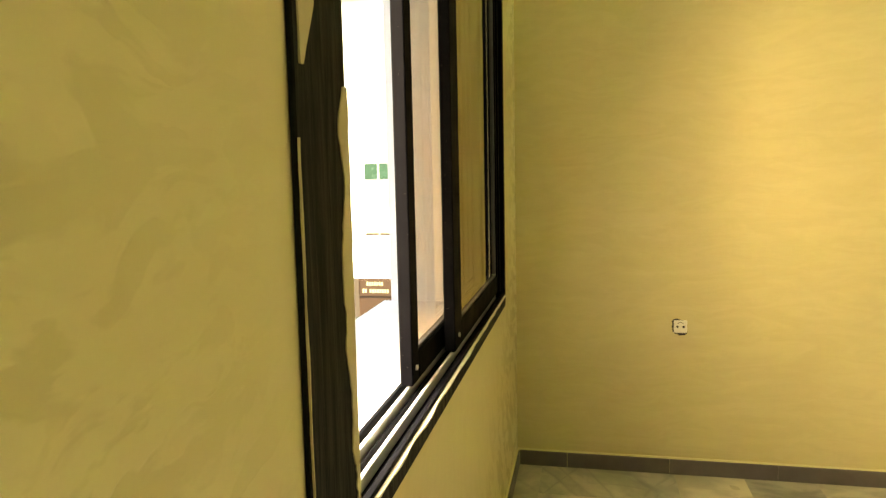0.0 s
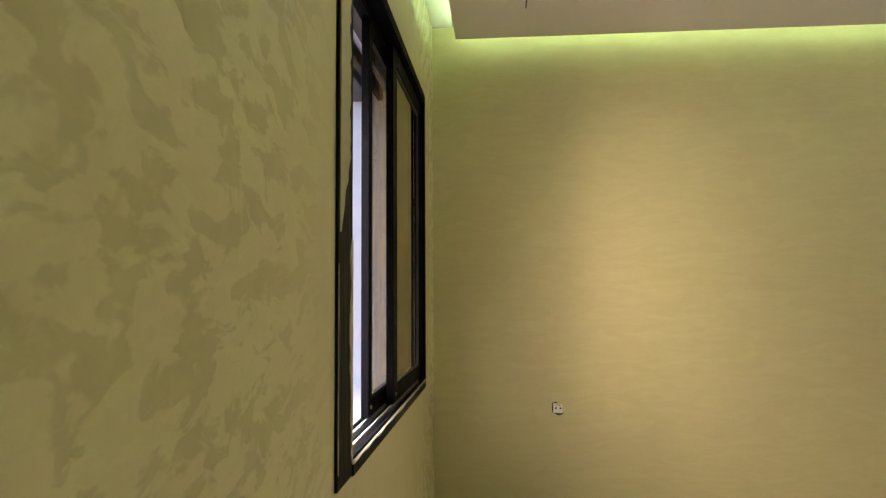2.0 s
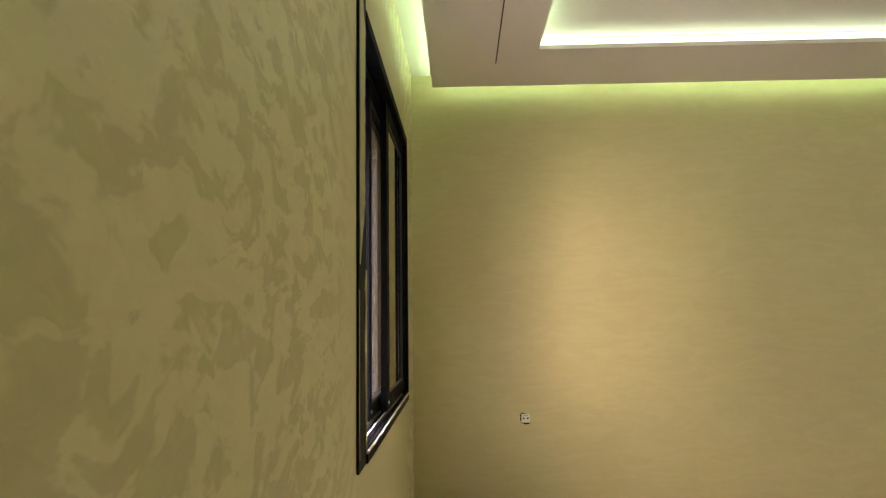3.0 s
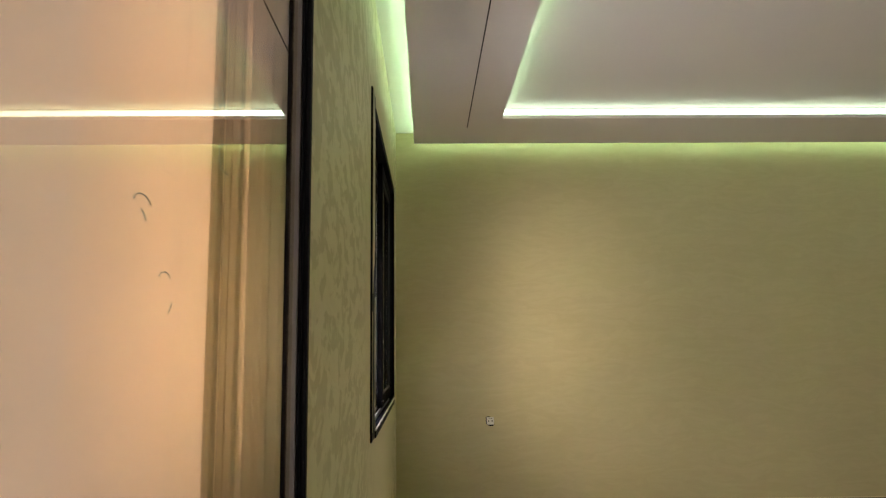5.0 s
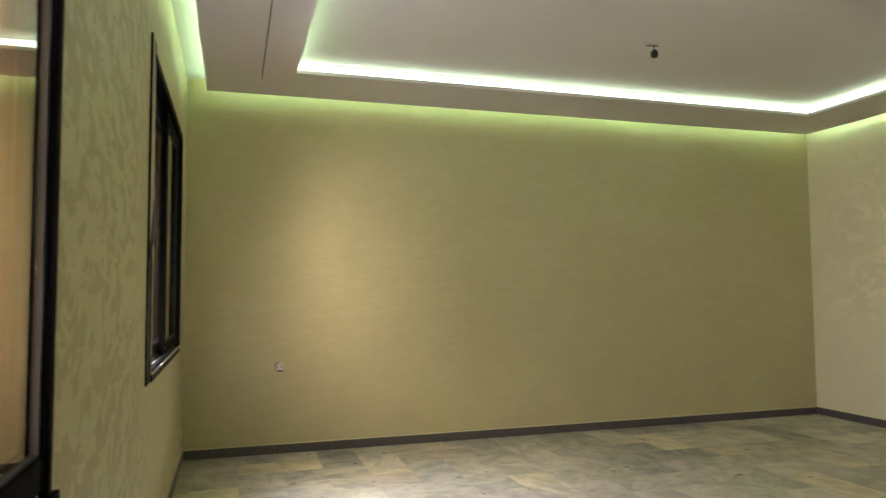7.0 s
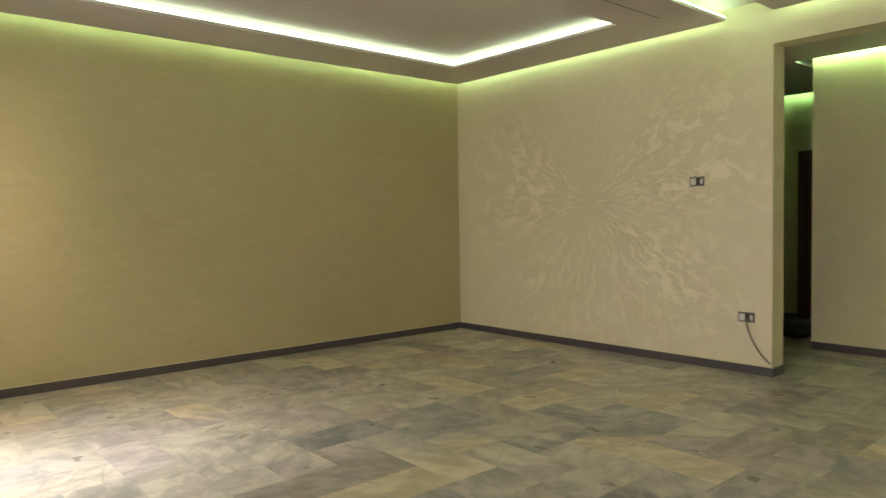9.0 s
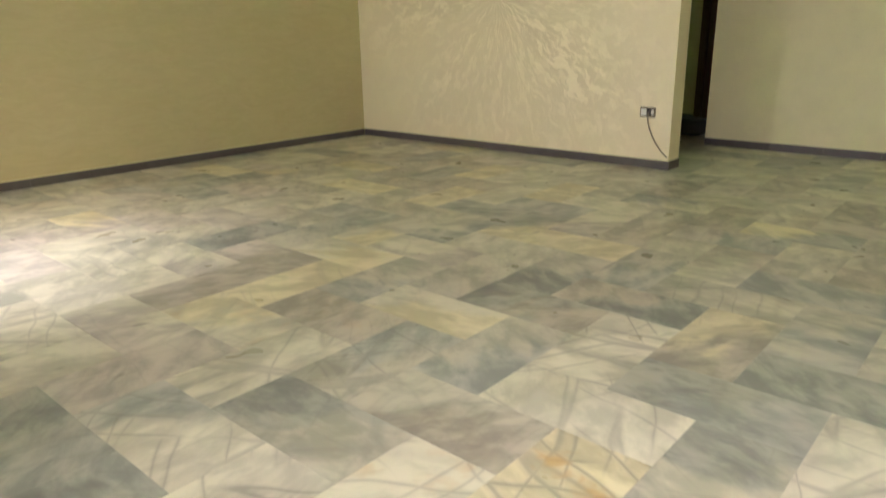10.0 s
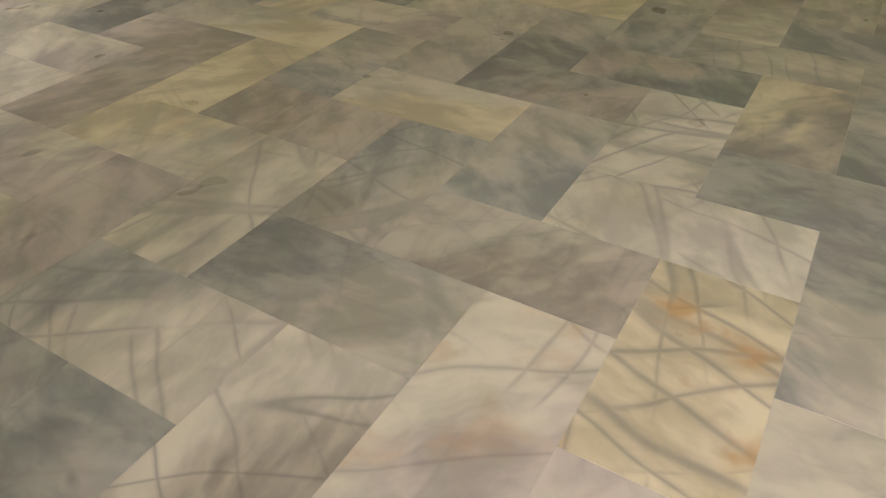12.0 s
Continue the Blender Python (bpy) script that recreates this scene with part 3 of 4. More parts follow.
def window(name, y0, y1, outer_start, outer_end, outer_stile, inner_start, stile, shift, jamb, label):
    """A two-leaf black sliding window; y0 is the end from which the leaves are drawn back."""
    z0, z1 = WIN_Z0, WIN_Z1
    win = structure(new(name), label, "window")
    proud, back = 0.012 + shift, -0.095 + shift
    face = 0.032
    # casing post at the open end: a broad flat plate, or a deeper one on the set-out window
    wide = 0.07 if shift else 0.135
    if shift:
        boxed("window_frame", M_SMEAR, (-0.095, 0.031 + shift, y0, y0 + wide, z0 - 0.002, z1 + 0.05), win, 0.004, "black post smeared with filler")
    else:
        boxed("window_frame", M_SMEAR, [(0.0005, 0.009, y0 - 0.025, y0 + wide, z0 - 0.002, z1 + 0.05), (-0.095, 0.0005, y0 + 0.032, y0 + wide, z0 + 0.005, z1 + 0.02)],
              win, 0.002, "flat black post smeared with filler")
        boxed("sill_casing", M_SMEAR, (0.0005, 0.0145, y0 + wide, y1 - face, z0 - 0.003, z0 + 0.032), win, 0.002, "black casing strip dirty with filler")
    boxed("window_frame", M_BLACK, (back + shift * 0.4, proud - shift * 0.38, y1 - face, y1, z0, z1), win, 0.003)
    boxed("window_frame", M_BLACK, [(-0.095, proud, y0 + wide, y1 - face, z1 - 0.045, z1), (-0.05 + shift, -0.044 + shift, y0 + wide, y1 - face, z1 - 0.07, z1 - 0.045)], win, 0.002)
    boxed("window_frame", M_BLACK, (-0.085 + shift * 1.4, -0.004 + shift, y1 - face - 0.014, y1 - face, z0 + 0.05, z1 - 0.045), win, 0.002)
    # bottom track: a pan with two rails
    boxed("track", M_BLACK, [(-0.095, proud, y0 + wide, y1 - face, z0, z0 + 0.022), (shift, proud, y0 + wide, y1 - face, z0 + 0.022, z0 + 0.048),
                             (-0.047 + shift, -0.043 + shift, y0 + wide, y1 - face, z0 + 0.022, z0 + 0.040), (-0.095, -0.085, y0 + wide, y1 - face, z0 + 0.022, z0 + 0.040)], win, 0.0015)
    for x in (-0.026 + shift, -0.064 + shift):
        boxed("track_rail", M_RAIL, (x - 0.004, x + 0.004, y0 + wide + 0.003, y1 - face - 0.003, z0 + 0.022, z0 + 0.046), win, 0.0015, "bright worn aluminium rail")
    inner = sash(win, -0.041 + shift, -0.012 + shift, inner_start, y1 - face - 0.004, z0 + 0.05, z1 - 0.05, stile, 0.022, 0.065)
    sash(win, -0.079 + shift, -0.050 + shift, outer_start, outer_end, z0 + 0.05, z1 - 0.05, outer_stile, 0.058 if not shift else 0.014, 0.065)
    if not shift:
        # white strip stands in for a thin seam of outdoor light
        boxed("bright_seam", M_WHITE, (-0.0465 + shift, -0.0435 + shift, y1 - 0.064, y1 - 0.058, z0 + 0.05, z1 - 0.05), win, 0.0, "white strip painted in for a bright seam of daylight between the leaves")
    # roller shutter guides outside, on both reveals
    for y, s in ((jamb - 0.03, -1), (y0 + 0.03, 1)):
        for xa, w in ((-0.112, 0.030), (-0.130, 0.018), (-0.150, 0.032)):
            boxed("shutter_guide", M_GUIDE, (xa - 0.014, xa, y, y + s * w, z0 + 0.01, z1 + 0.02), win, 0.002)
    if shift:
        boxed("shutter_guide", M_GUIDE, (-0.098, -0.014, jamb - 0.046, jamb - 0.031, z0 + 0.01, z1), win, 0.002)
        # added filler strip that closes the gap to the jamb against leaking light
        boxed("window_frame", M_BLACK, (-0.012, 0.004, y1 + 0.001, jamb - 0.025, z0, z1 + 0.03), win, 0.0)
    # rolled shutter housing under the head of the reveal
    boxed("shutter_box", M_GUIDE, [(-0.40, -0.27, y0 + 0.035, jamb - 0.035, z1 - 0.03, z1 + 0.028), (-0.17, -0.10, y0 + 0.035, jamb - 0.035, z1 + 0.005, z1 + 0.028)], win, 0.003, "dark brown roller shutter housing")
    boxed("shutter_bar", M_BROWN, (-0.235, -0.205, y0 + 0.06, jamb - 0.06, z1 - 0.035, z1 + 0.028), win, 0.004, "brown bottom bar of the rolled shutter")
    # filler bead under and beside the frame
    rnd = random.Random(len(name) + int(y0 * 10))
    bm = bmesh.new()
    n = 70
    rows = []
    for i in range(n + 1):
        y = y0 + wide + (y1 - y0 - wide - 0.04) * i / n
        t = 0.006 + 0.010 * abs(noise.noise((y * 9, 1.7, y0))) + rnd.uniform(0, 0.002)
        d = 0.012 + 0.014 * abs(noise.noise((y * 6, 4.1, y0))) + rnd.uniform(0, 0.003)
        if shift:
            ring = ((0.0, y, z0 + 0.002), (t, y, z0 - 0.001), (t * 0.8, y, z0 - d * 0.6), (0.0, y, z0 - d))
        else:
            top = z0 + 0.040
            ring = ((0.011, y, top), (0.013 + t * 0.5, y, top - 0.002), (0.013 + t * 0.4, y, top - d * 0.5), (0.011, y, top - d * 0.7))
        rows.append([bm.verts.new(c) for c in ring])
    for a, b in zip(rows, rows[1:]):
        for k in range(4):
            bm.faces.new((a[k], a[(k + 1) % 4], b[(k + 1) % 4], b[k]))
    bm.faces.new(rows[0])
    bm.faces.new(rows[-1][::-1])
    part("filler_bead", bm, M_BEAD, win, "ragged pale filler along the foot of the frame")
    if shift:
        side, face_out = (0.0, -1.0, 0.0), (1.0, 0.0, 0.0)
        flake(win, (0.0305 + shift, y0, 0), (-1, 0, 0), side, z0 + 0.66, z1 + 0.04, 0.027, 3)
        flake(win, (0.001, y0, 0), (1, 0, 0), side, z0 + 0.60, z1 + 0.03, 0.010, 8)
        flake(win, (0.0305 + shift, y0, 0), (-1, 0, 0), side, z0 + 0.22, z0 + 0.62, 0.008, 21, 0.4)
        flake(win, (0.001, y0, 0), (1, 0, 0), side, z0 + 0.05, z0 + 0.5, 0.003, 34, 0.3)
        flake(win, (0.031 + shift, y0 + 0.069, 0), (0, -1, 0), face_out, z0 + 0.60, z1 + 0.04, 0.040, 5, 0.5)
        flake(win, (0.031 + shift, y0 + 0.069, 0), (0, -1, 0), face_out, z0 + 0.14, z0 + 0.64, 0.030, 13, 0.5)
    else:
        left, right, out = (0.009, y0 - 0.012, 0), (0.009, y0 + wide - 0.001, 0), (1.0, 0.0, 0.0)
        flake(win, left, (0, 1, 0), out, z0 + 0.63, z1 + 0.04, 0.120, 3, 0.9)
        flake(win, right, (0, -1, 0), out, z0 + 0.12, z0 + 0.62, 0.036, 13, 0.5)
        flake(win, right, (0, -1, 0), out, z0 + 0.03, z0 + 0.16, 0.014, 21, 0.4)
        flake(win, (0.009, y0 - 0.024, 0), (0, 1, 0), out, z0 + 0.04, z0 + 0.55, 0.007, 34, 0.3)
    return inner


window("window_1", *WINDOWS[0], -1.735, -0.70, 0.058, -1.445, 0.10, 0.0, WINDOWS[0][1], "black aluminium sliding window drawn half open, filler on its post")
leaf = window("window_2", WINDOWS[1][0], -4.222, -5.28, -4.25, 0.052, -5.15, 0.045, 0.053, WINDOWS[1][1], "black aluminium sliding window with bronze glass, drawn half open")


def marker_line(points):
    """A felt-pen stroke on the glass."""
    bm = bmesh.new()
    tube(bm, [(0.0212, y, z) for y, z in points], 0.0006, 6)
    part("marker_line", bm, M_INK, leaf, "blue felt pen mark on the glass")


def arc(y, z, a, b, turns, start, n=14):
    return [(y + a * math.cos(start + turns * math.tau * k / n), z + b * math.sin(start + turns * math.tau * k / n)) for k in range(n + 1)]


marker_line(arc(-4.690, 1.566, 0.007, 0.018, 0.95, 0.6) + [(-4.668, 1.545)])
marker_line(arc(-4.680, 1.500, 0.006, 0.014, 0.6, 0.6) + [(-4.680, 1.482), (-4.650, 1.481)])
marker_line(arc(-4.876, 1.404, 0.016, 0.008, 0.45, 0.2))
marker_line([(-4.877, 1.400), (-4.872, 1.397), (-4.868, 1.392)])
marker_line(arc(-4.824, 1.350, 0.012, 0.006, 0.45, 0.2))
marker_line([(-4.806, 1.331), (-4.809, 1.326), (-4.813, 1.321)])
structure(boxed("pier", M_REVEAL, (-0.95, WALL_OUT, -4.068, -3.45, STREET, 7.0)), "pale lilac stucco pier on the outer wall between the windows", "pier")
for i, (a, b) in enumerate(WINDOWS):
    structure(boxed(f"sill_{i + 1}", M_REVEAL, (WALL_OUT - 0.03, -0.097, a + 0.032, b - 0.032, WIN_Z0 - 0.02, WIN_Z0 + 0.010), None, 0.003),
              "white outdoor window sill in the deep reveal", "sill")


# ---- hall door and clutter ----
def hall_door():
    door = structure(new("door_1"), "dark stained wooden door at the corridor end", "door")
    x = BACK_X
    boxed("door_frame", M_DOOR, [(x - 0.02, x + 0.12, DOOR_Y1 - 0.08, DOOR_Y1, 0.0, DOOR_H), (x - 0.02, x + 0.12, DOOR_Y0, DOOR_Y0 + 0.08, 0.0, DOOR_H),
                                 (x - 0.02, x + 0.12, DOOR_Y0 + 0.08, DOOR_Y1 - 0.08, DOOR_H - 0.08, DOOR_H)], door, 0.004)
    boxed("leaf", M_DOOR, (x + 0.06, x + 0.10, DOOR_Y0 + 0.08, DOOR_Y1 - 0.08, 0.005, DOOR_H - 0.08), door, 0.003)
    for za, zb in ((0.2, 0.95), (1.1, 1.85)):
        boxed("door_panel", M_DOOR, (x + 0.05, x + 0.062, DOOR_Y0 + 0.2, DOOR_Y1 - 0.2, za, zb), door, 0.005)
    bm = bmesh.new()
    tube(bm, [(x + 0.06, DOOR_Y1 - 0.14, 1.0), (x + 0.01, DOOR_Y1 - 0.14, 1.0), (x + 0.005, DOOR_Y1 - 0.16, 1.0), (x + 0.005, DOOR_Y1 - 0.25, 1.0)], 0.009)
    part("door_handle", bm, M_GUIDE, door, "dull metal lever handle")


hall_door()


def sack(x, y, s, seed):
    """A slumped dark sack."""
    bm = bmesh.new()
    bmesh.ops.create_icosphere(bm, subdivisions=3, radius=1.0)
    for v in bm.verts:
        n = noise.noise(v.co * 2.1 + Vector((seed, 0, 0))) * 0.25 + noise.noise(v.co * 6 + Vector((0, seed, 0))) * 0.08
        c = v.co * (1 + n)
        v.co = Vector((x + c.x * 0.24 * s, y + c.y * 0.3 * s, max(0.0, 0.075 * s + c.z * 0.11 * s)))
    for f in bm.faces:
        f.smooth = True
    return tagged(part("sack", bm, M_BAG), "dark crumpled plastic sack on the corridor floor", "sack")


sack(8.15, -2.98, 1.0, 2.0)


# ---- sockets ----
def wall_socket():
    thing = tagged(new("wall_socket"), "white square wall socket in a dark roughly cut hole", "socket")
    x, y, z = 0.722, 0.0, 0.680
    bm = bmesh.new()
    rnd = random.Random(4)
    ring = []
    for k in range(20):
        a = math.tau * k / 20
        r = 0.0345 * (1.0 + 0.12 * rnd.uniform(-1, 1)) / max(abs(math.cos(a)), abs(math.sin(a))) ** 0.75
        ring.append((x - 0.003 + math.cos(a) * r * 0.95, z - 0.003 + math.sin(a) * r))
    back = [bm.verts.new((p, y - 0.0005, q)) for p, q in ring]
    front = [bm.verts.new((p, y - 0.003, q)) for p, q in ring]
    bm.faces.new(back)
    bm.faces.new(front[::-1])
    for k in range(20):
        bm.faces.new((back[k], back[(k + 1) % 20], front[(k + 1) % 20], front[k]))
    part("cut_edge", bm, M_CAVITY, thing, "dark ragged edge of the hole")
    boxed("plate", M_WHITE, (x - 0.028, x + 0.028, y - 0.011, y - 0.003, z - 0.028, z + 0.028), thing, 0.003)
    for dx in (-0.013, 0.013):
        bm = bmesh.new()
        # dark disc proud of the plate, painted as the shade in a hole
        tube(bm, [(x + dx, y - 0.0135, z), (x + dx, y - 0.008, z)], 0.0055, 10)
        part("contact_hole", bm, M_CAVITY, thing, "dark plug hole")
    bm = bmesh.new()
    tube(bm, [(x - 0.013 + 0.0026 * k, y - 0.0137, z + 0.014 + 0.006 * math.sin(math.pi * k / 10)) for k in range(11)], 0.0014, 6)
    part("embossed_line", bm, M_CAVITY, thing)


wall_socket()


def module_box(y, z, label, cable):
    """An open three-module outlet: half fitted, half bare."""
    thing = tagged(new("outlet_box"), label, "outlet", "outlets on the starburst wall")
    x = ROOM_X
    # dark plate on the wall paints the shade inside the open box
    boxed("back_box", M_CAVITY, (x - 0.004, x - 0.0005, y - 0.068, y + 0.066, z - 0.040, z + 0.040), thing, 0.0012)
    boxed("frame", M_CABLE, [(x - 0.010, x - 0.004, y - 0.066, y - 0.060, z - 0.036, z + 0.036), (x - 0.010, x - 0.004, y + 0.058, y + 0.064, z - 0.036, z + 0.036),
                             (x - 0.010, x - 0.004, y - 0.060, y + 0.058, z + 0.029, z + 0.036), (x - 0.010, x - 0.004, y - 0.060, y + 0.058, z - 0.036, z - 0.029)], thing)
    boxed("blank_module", M_WHITE, (x - 0.013, x - 0.004, y + 0.008, y + 0.056, z - 0.027, z + 0.027), thing, 0.002, "plain white cover")
    boxed("switch_module", M_WHITE, (x - 0.011, x - 0.004, y - 0.054, y - 0.032, z - 0.022, z + 0.022), thing, 0.002)
    bm = bmesh.new()
    tube(bm, [(x - 0.004, y - 0.012, z), (x - 0.010, y - 0.012, z)], 0.014, 12)
    part("connector", bm, M_GUIDE, thing, "brownish connector in the open module")
    if cable:
        pts = [(x - 0.012, y - 0.012, z - 0.01), (x - 0.03, y - 0.016, z - 0.05), (x - 0.032, y - 0.035, z - 0.12), (x - 0.024, y - 0.075, z - 0.21),
               (x - 0.018, y - 0.125, z - 0.285), (x - 0.014, y - 0.175, z - 0.335), (x - 0.020, y - 0.20, z - 0.352)]
        bm = bmesh.new()
        smooth = []
        for a, b, c, d in zip([pts[0]] + pts, pts, pts[1:], pts[2:] + [pts[-1]]):
            for k in range(4):
                t = k / 4
                smooth.append(tuple(0.5 * (2 * b[i] + (c[i] - a[i]) * t + (2 * a[i] - 5 * b[i] + 4 * c[i] - d[i]) * t * t + (3 * b[i] - a[i] - 3 * c[i] + d[i]) * t ** 3) for i in range(3)))
        tube(bm, smooth + [pts[-1]], 0.0065, 8)
        part("cable", bm, M_CABLE, thing, "loose grey cable hanging to the floor edge")


module_box(-3.012, 1.577, "white outlet box with an open dark module", False)
module_box(-3.44, 0.457, "white outlet box with a loose grey cable", True)


def ceiling_lampholder():
    x, y = 3.13, -1.64
    thing = tagged(new("lamp_holder"), "black bare lamp holder hanging from the recess ceiling", "lamp holder")
    bm = bmesh.new()
    tube(bm, [(x, y, CEIL), (x - 0.004, y, CEIL - 0.02), (x, y, CEIL - 0.035)], 0.0035, 8)
    part("wire", bm, M_CAVITY, thing)
    bm = bmesh.new()
    for k, (r0, z0) in enumerate(((0.012, CEIL - 0.034), (0.024, CEIL - 0.046), (0.026, CEIL - 0.072), (0.018, CEIL - 0.086))):
        for i in range(16):
            bm.verts.new((x + r0 * math.cos(math.tau * i / 16), y + r0 * math.sin(math.tau * i / 16), z0))
    bm.verts.ensure_lookup_table()
    for k in range(3):
        for i in range(16):
            bm.faces.new([bm.verts[j] for j in (k * 16 + i, k * 16 + (i + 1) % 16, (k + 1) * 16 + (i + 1) % 16, (k + 1) * 16 + i)])
    bm.faces.new([bm.verts[i] for i in range(16)])
    bm.faces.new([bm.verts[48 + i] for i in range(15, -1, -1)])
    part("socket", bm, M_CAVITY, thing)
    bm = bmesh.new()
    tube(bm, [(x - 0.06, y + 0.01, CEIL - 0.004), (x - 0.02, y + 0.004, CEIL - 0.007), (x + 0.03, y, CEIL - 0.004)], 0.004, 8)
    part("hook", bm, M_GUIDE, thing)


ceiling_lampholder()


# ---- outside ----
structure(boxed("ground", M_ASPHALT, (-3000, 3000, -3000, 3000, STREET - 2.9, STREET - 2.0)), "grey asphalt street reaching to the horizon", "ground")


def far_house():
    """The white block at the end of the street."""
    y, x0, x1, zb, zt = 33.0, -13.0, 4.0, STREET - 2.0, 10.5
    house = tagged(new("apartment_building"), "sunlit white apartment building with brown shutters across the street", "building")
    boxed("wall", M_FACADE, (x0, x1, y, y + 11, zb, zt), house)
    boxed("roof", M_FACADE, [(x0 - 0.15, x1 + 0.15, y - 0.15, y + 11.15, zt, zt + 0.25)], house)
    for k in range(4):
        z = 4.55 - 3.2 * k
        for x, w in ((-12.62, 0.60), (-6.2, 0.9), (-2.4, 0.9)):
            if z < -3:
                continue
            win = boxed("window", M_BROWN, (x - w / 2, x + w / 2, y - 0.05, y + 0.02, z - 0.6, z + 0.6), house, 0.0, "brown shuttered window")
            boxed("sill", M_FACADE, (x - w / 2 - 0.08, x + w / 2 + 0.08, y - 0.16, y, z - 0.71, z - 0.61), win)
    win = boxed("window", M_GREEN, (-11.5, -8.4, y - 0.03, y + 0.02, 1.01, 1.87), house, 0.0, "green tinted strip window")
    for x in (-10.72, -9.94, -9.16):
        boxed("mullion", M_FACADE, (x - 0.04, x + 0.04, y - 0.06, y - 0.03, 1.01, 1.87), win)
    for x in (-11.53, -10.72, -9.91, -9.1):
        boxed("slot_window", M_BROWN, (x, x + 0.74, y - 0.03, y + 0.02, -2.03, -1.92), house, 0.0, "low dark slot window")
    shop = boxed("shop_front", M_BROWN, (-12.4, -8.2, y - 0.08, y + 0.02, zb, -4.45), house, 0.0, "brown shop front under a sign board")
    boxed("pillar", M_GUIDE, (-12.4, -12.02, y - 0.14, y - 0.08, zb, -4.45), shop)
    boxed("sign_board", M_BROWN, (-11.95, -8.3, y - 0.16, y - 0.08, -5.4, -4.55), shop, 0.0, "brown sign board with pale lettering bars")
    for k in (0, 1, 2, 3, 4, 5, 6):
        boxed("letter_bar", M_FILLER, (-11.55 + 0.14 * k, -11.45 + 0.14 * k, y - 0.18, y - 0.16, -4.82, -4.62), shop)
    for k in (0, 1, 3, 4, 5, 6, 7, 8, 9, 10):
        boxed("letter_bar", M_FILLER, (-11.8 + 0.14 * k, -11.7 + 0.14 * k, y - 0.18, y - 0.16, -5.22, -5.02), shop)


far_house()


# ---- skirting tiles ----
def skirting():
    base = structure(new("baseboard"), "dark grey marble skirting tiles along the walls", "baseboard")
    h, t, step = 0.07, 0.011, 0.455
    meshes = {}

    def tile_mesh(w, d):
        key = (round(w, 3), round(d, 3))
        if key not in meshes:
            bm = bmesh.new()
            box(bm, 0, w, 0, d, 0, h)
            bmesh.ops.bevel(bm, geom=[e for e in bm.edges if all(v.co.z > h - 1e-5 for v in e.verts)], offset=0.002, segments=1, affect="EDGES")
            me = bpy.data.meshes.new("tile")
            bm.to_mesh(me)
            bm.free()
            me.materials.append(M_SKIRT)
            meshes[key] = me
        return meshes[key]

    def run(start, end, fixed, axis, side, offset=0.0):
        at = start + offset - (step if offset else 0)
        while at < end - 0.01:
            a, b = max(at, start), min(at + step, end)
            if b - a > 0.015:
                w = b - a - 0.002
                me = tile_mesh(w, t) if axis == "x" else tile_mesh(t, w)
                ob = new("tile", me)
                ob.parent = base
                ob.location = (a, fixed - (t if side < 0 else 0), 0.0) if axis == "x" else (fixed - (t if side < 0 else 0), a, 0.0)
            at += step

    run(0.012, ROOM_X - 0.012, 0.0, "x", -1, 0.22)
    run(BACK_Y, -0.012, 0.0, "y", 1)
    run(OPEN_Y, -0.012, ROOM_X, "y", -1, 0.2)
    run(ROOM_X - 0.011, ROOM_X + WALL_T, OPEN_Y, "x", -1)
    run(BACK_Y, HALL_CORNER, HALL_X, "y", -1, 0.3)
    run(HALL_CORNER + 0.1, DOOR_Y0, BACK_X, "y", -1)
    run(DOOR_Y1, -0.01, BACK_X, "y", -1)


skirting()
bm = bmesh.new()
box(bm, 0.0, ROOM_X, -0.006, 0.0, 0.070, 0.078)
box(bm, ROOM_X - 0.006, ROOM_X, OPEN_Y, -0.006, 0.070, 0.078)
box(bm, 0.0, 0.006, BACK_Y, -0.006, 0.070, 0.078)
structure(part("trim_plaster_edge", bm, M_PLAIN), "thin pale plaster edge on top of the skirting", "trim")


# ---- floor tiles, laid in herringbone ----
DARK, SLATE, TAUPE, MID = (0.27, 0.285, 0.26), (0.365, 0.38, 0.35), (0.42, 0.38, 0.31), (0.47, 0.455, 0.37)
PALE, CREAM, ROSE, WHITE = (0.62, 0.59, 0.465), (0.71, 0.635, 0.42), (0.50, 0.455, 0.40), (0.72, 0.68, 0.56)
TONES = [DARK, SLATE, TAUPE, MID, MID, MID, PALE, PALE, PALE, CREAM, TAUPE, ROSE]
PLAIN, FEW, SOME, HEAVY = 0.1, 0.34, 0.72, 1.0
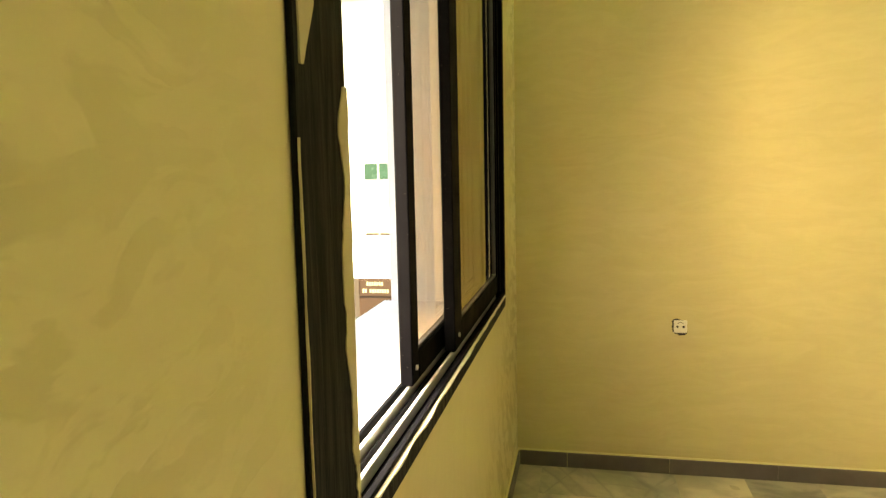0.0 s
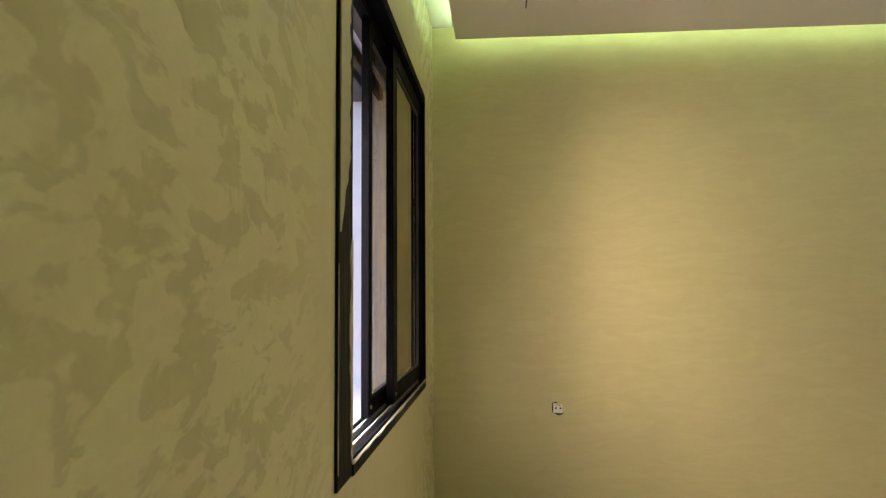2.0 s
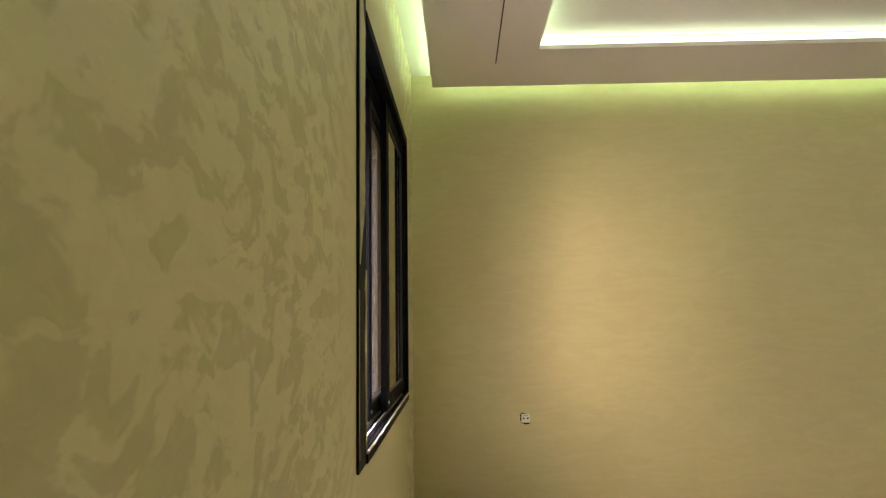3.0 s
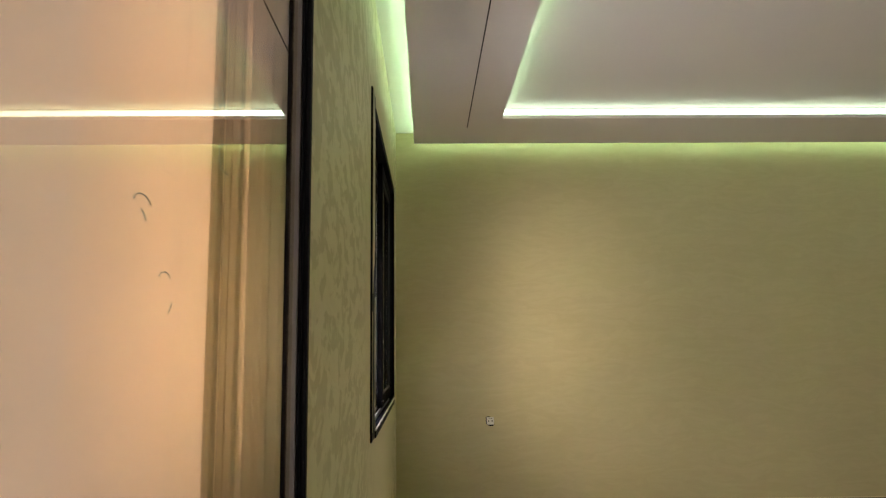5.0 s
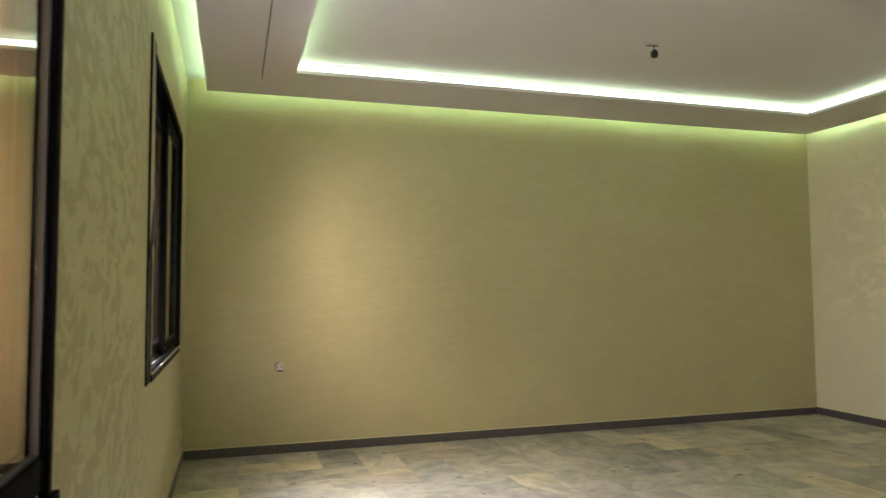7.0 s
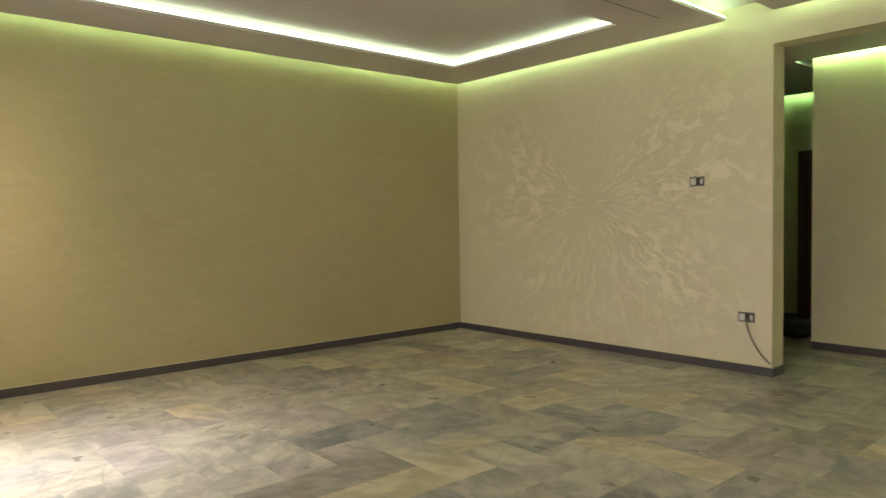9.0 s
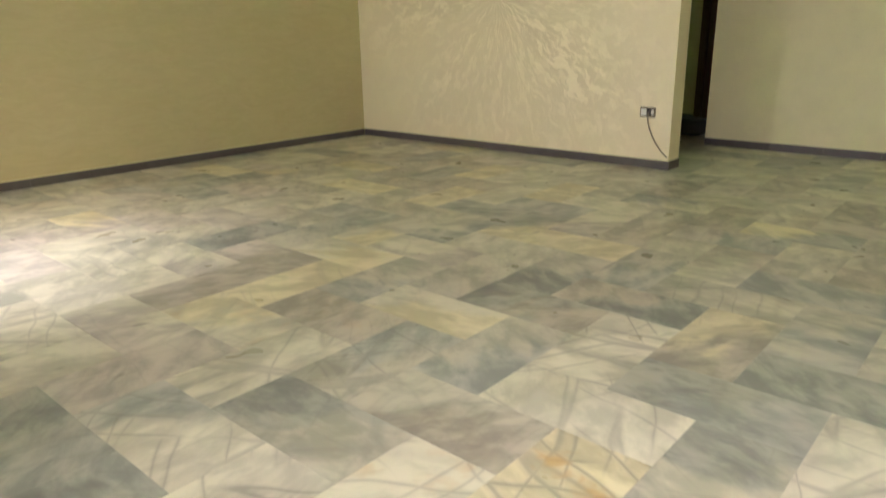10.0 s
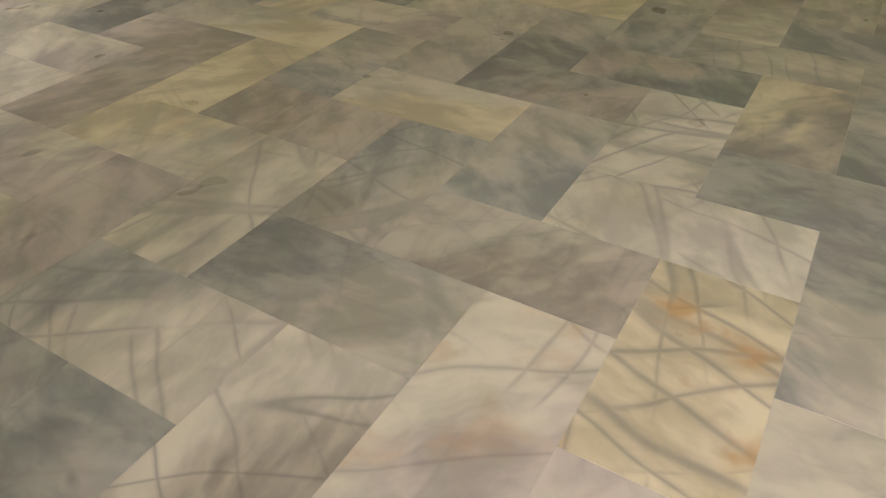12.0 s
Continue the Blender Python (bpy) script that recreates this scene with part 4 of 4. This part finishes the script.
# slabs by their place in the bond: colour at the near end, at the far end, veins
KNOWN = {(0, 0): (CREAM, CREAM, HEAVY), (2, 0): (WHITE, PALE, SOME), (1, 1): (TAUPE, MID, FEW), (0, 2): (MID, DARK, FEW),
         (-1, 1): (ROSE, PALE, SOME), (-1, 3): (WHITE, SLATE, SOME), (-2, 2): (TAUPE, WHITE, HEAVY), (1, 3): (MID, SLATE, SOME),
         (2, 2): (SLATE, MID, PLAIN), (3, 3): (CREAM, PALE, PLAIN), (2, 4): (TAUPE, TAUPE, FEW), (1, 5): (PALE, CREAM, FEW),
         (2, 6): (CREAM, CREAM, FEW), (0, 4): (PALE, PALE, SOME), (-1, 5): (ROSE, ROSE, FEW), (0, 6): (ROSE, PALE, FEW),
         (-2, 4): (SLATE, DARK, FEW), (-3, 3): (DARK, SLATE, FEW), (-2, 0): (DARK, TAUPE, SOME), (-3, 1): (SLATE, DARK, FEW), (-1, -1): (PALE, ROSE, FEW),
         (1, -1): (PALE, DARK, FEW), (0, -2): (ROSE, PALE, PLAIN), (1, -3): (CREAM, PALE, PLAIN), (3, -1): (SLATE, DARK, FEW), (2, -2): (WHITE, WHITE, SOME),
         (4, 0): (TAUPE, CREAM, FEW), (3, 1): (PALE, WHITE, HEAVY), (4, 2): (TAUPE, DARK, FEW), (5, 1): (DARK, TAUPE, PLAIN),
         (5, 3): (DARK, MID, PLAIN), (9, -1): (MID, MID, FEW), (8, 0): (MID, PALE, FEW), (4, 4): (MID, MID, FEW), (3, 5): (SLATE, MID, FEW), (4, 6): (CREAM, PALE, PLAIN),
         (5, 7): (CREAM, MID, PLAIN), (6, 6): (DARK, MID, PLAIN), (7, 3): (CREAM, CREAM, PLAIN), (6, 2): (SLATE, MID, FEW),
         (1, 7): (TAUPE, TAUPE, FEW), (3, 7): (TAUPE, ROSE, PLAIN), (2, 8): (ROSE, PALE, FEW), (0, 8): (WHITE, PALE, FEW),
         (4, 8): (MID, DARK, PLAIN), (8, 6): (DARK, SLATE, PLAIN), (5, -1): (SLATE, MID, FEW), (6, 0): (PALE, MID, SOME)}
RUSTY = {(0, 0): 1.0, (-1, 1): 0.45, (1, 5): 0.3, (2, 4): 0.2}


def herringbone():
    pave = structure(new("floor_tiles"), "worn herringbone floor of grey and cream veined marble", "floor")
    rnd = random.Random(11)
    gap, thick = 0.0004, 0.018
    meshes, joined = {}, []

    def slab(w, d):
        key = (round(w, 3), round(d, 3))
        if key not in meshes:
            bm = bmesh.new()
            box(bm, gap, w - gap, gap, d - gap, -thick, 0.0)
            bmesh.ops.bevel(bm, geom=[e for e in bm.edges if all(v.co.z > -1e-5 for v in e.verts)], offset=0.0004, segments=1, affect="EDGES")
            me = bpy.data.meshes.new("tile")
            bm.to_mesh(me)
            bm.free()
            me.materials.append(M_TILE)
            meshes[key] = me
        return meshes[key]

    for a in range(-8, 27):
        for b in range(-13, 20):
            k = (a + b) % 4
            if k == 0:
                w, d = 2 * U, U
            elif k == 2:
                w, d = U, 2 * U
            else:
                continue
            x0, y0 = TX + a * U, TY + b * U
            X0, X1, Y0, Y1 = max(x0, 0.0), min(x0 + w, BACK_X + 0.1), max(y0, BACK_Y), min(y0 + d, 0.0)
            if X1 - X0 < 0.01 or Y1 - Y0 < 0.01:
                continue
            first = rnd.choice(TONES)
            tone, second, veined = KNOWN.get((a, b)) or (first, rnd.choice((first, first, rnd.choice(TONES))), rnd.choice((PLAIN, FEW, FEW, SOME)))
            f = rnd.uniform(0.92, 1.06)
            if X0 > ROOM_X - 0.05 or Y1 < BACK_Y + 0.6:
                joined.append((X0, X1, Y0, Y1))
                continue
            ob = new("tile", slab(X1 - X0, Y1 - Y0))
            ob.parent = pave
            ob.location = (X0, Y0, rnd.uniform(-0.0004, 0.0))
            ob.color = (tone[0] * f, tone[1] * f, tone[2] * f, 1)
            ob["second"] = [c * f for c in second]
            ob["veins"] = float(veined)
            ob["rust"] = float(RUSTY.get((a, b), 0.06))
    verts, faces = [], []
    for X0, X1, Y0, Y1 in joined:
        n = len(verts)
        verts += [(x, y, z) for x in (X0 + gap, X1 - gap) for y in (Y0 + gap, Y1 - gap) for z in (-thick, 0.0)]
        faces += [tuple(n + i for i in f) for f in ((0, 1, 3, 2), (4, 6, 7, 5), (0, 4, 5, 1), (2, 3, 7, 6), (0, 2, 6, 4), (1, 5, 7, 3))]
    me = bpy.data.meshes.new("far_tiles")
    me.from_pydata(verts, [], faces)
    me.materials.append(M_TILE_FAR)
    rest = new("far_tiles", me)
    rest.parent = pave
    tagged(rest, kind="stuff")


herringbone()
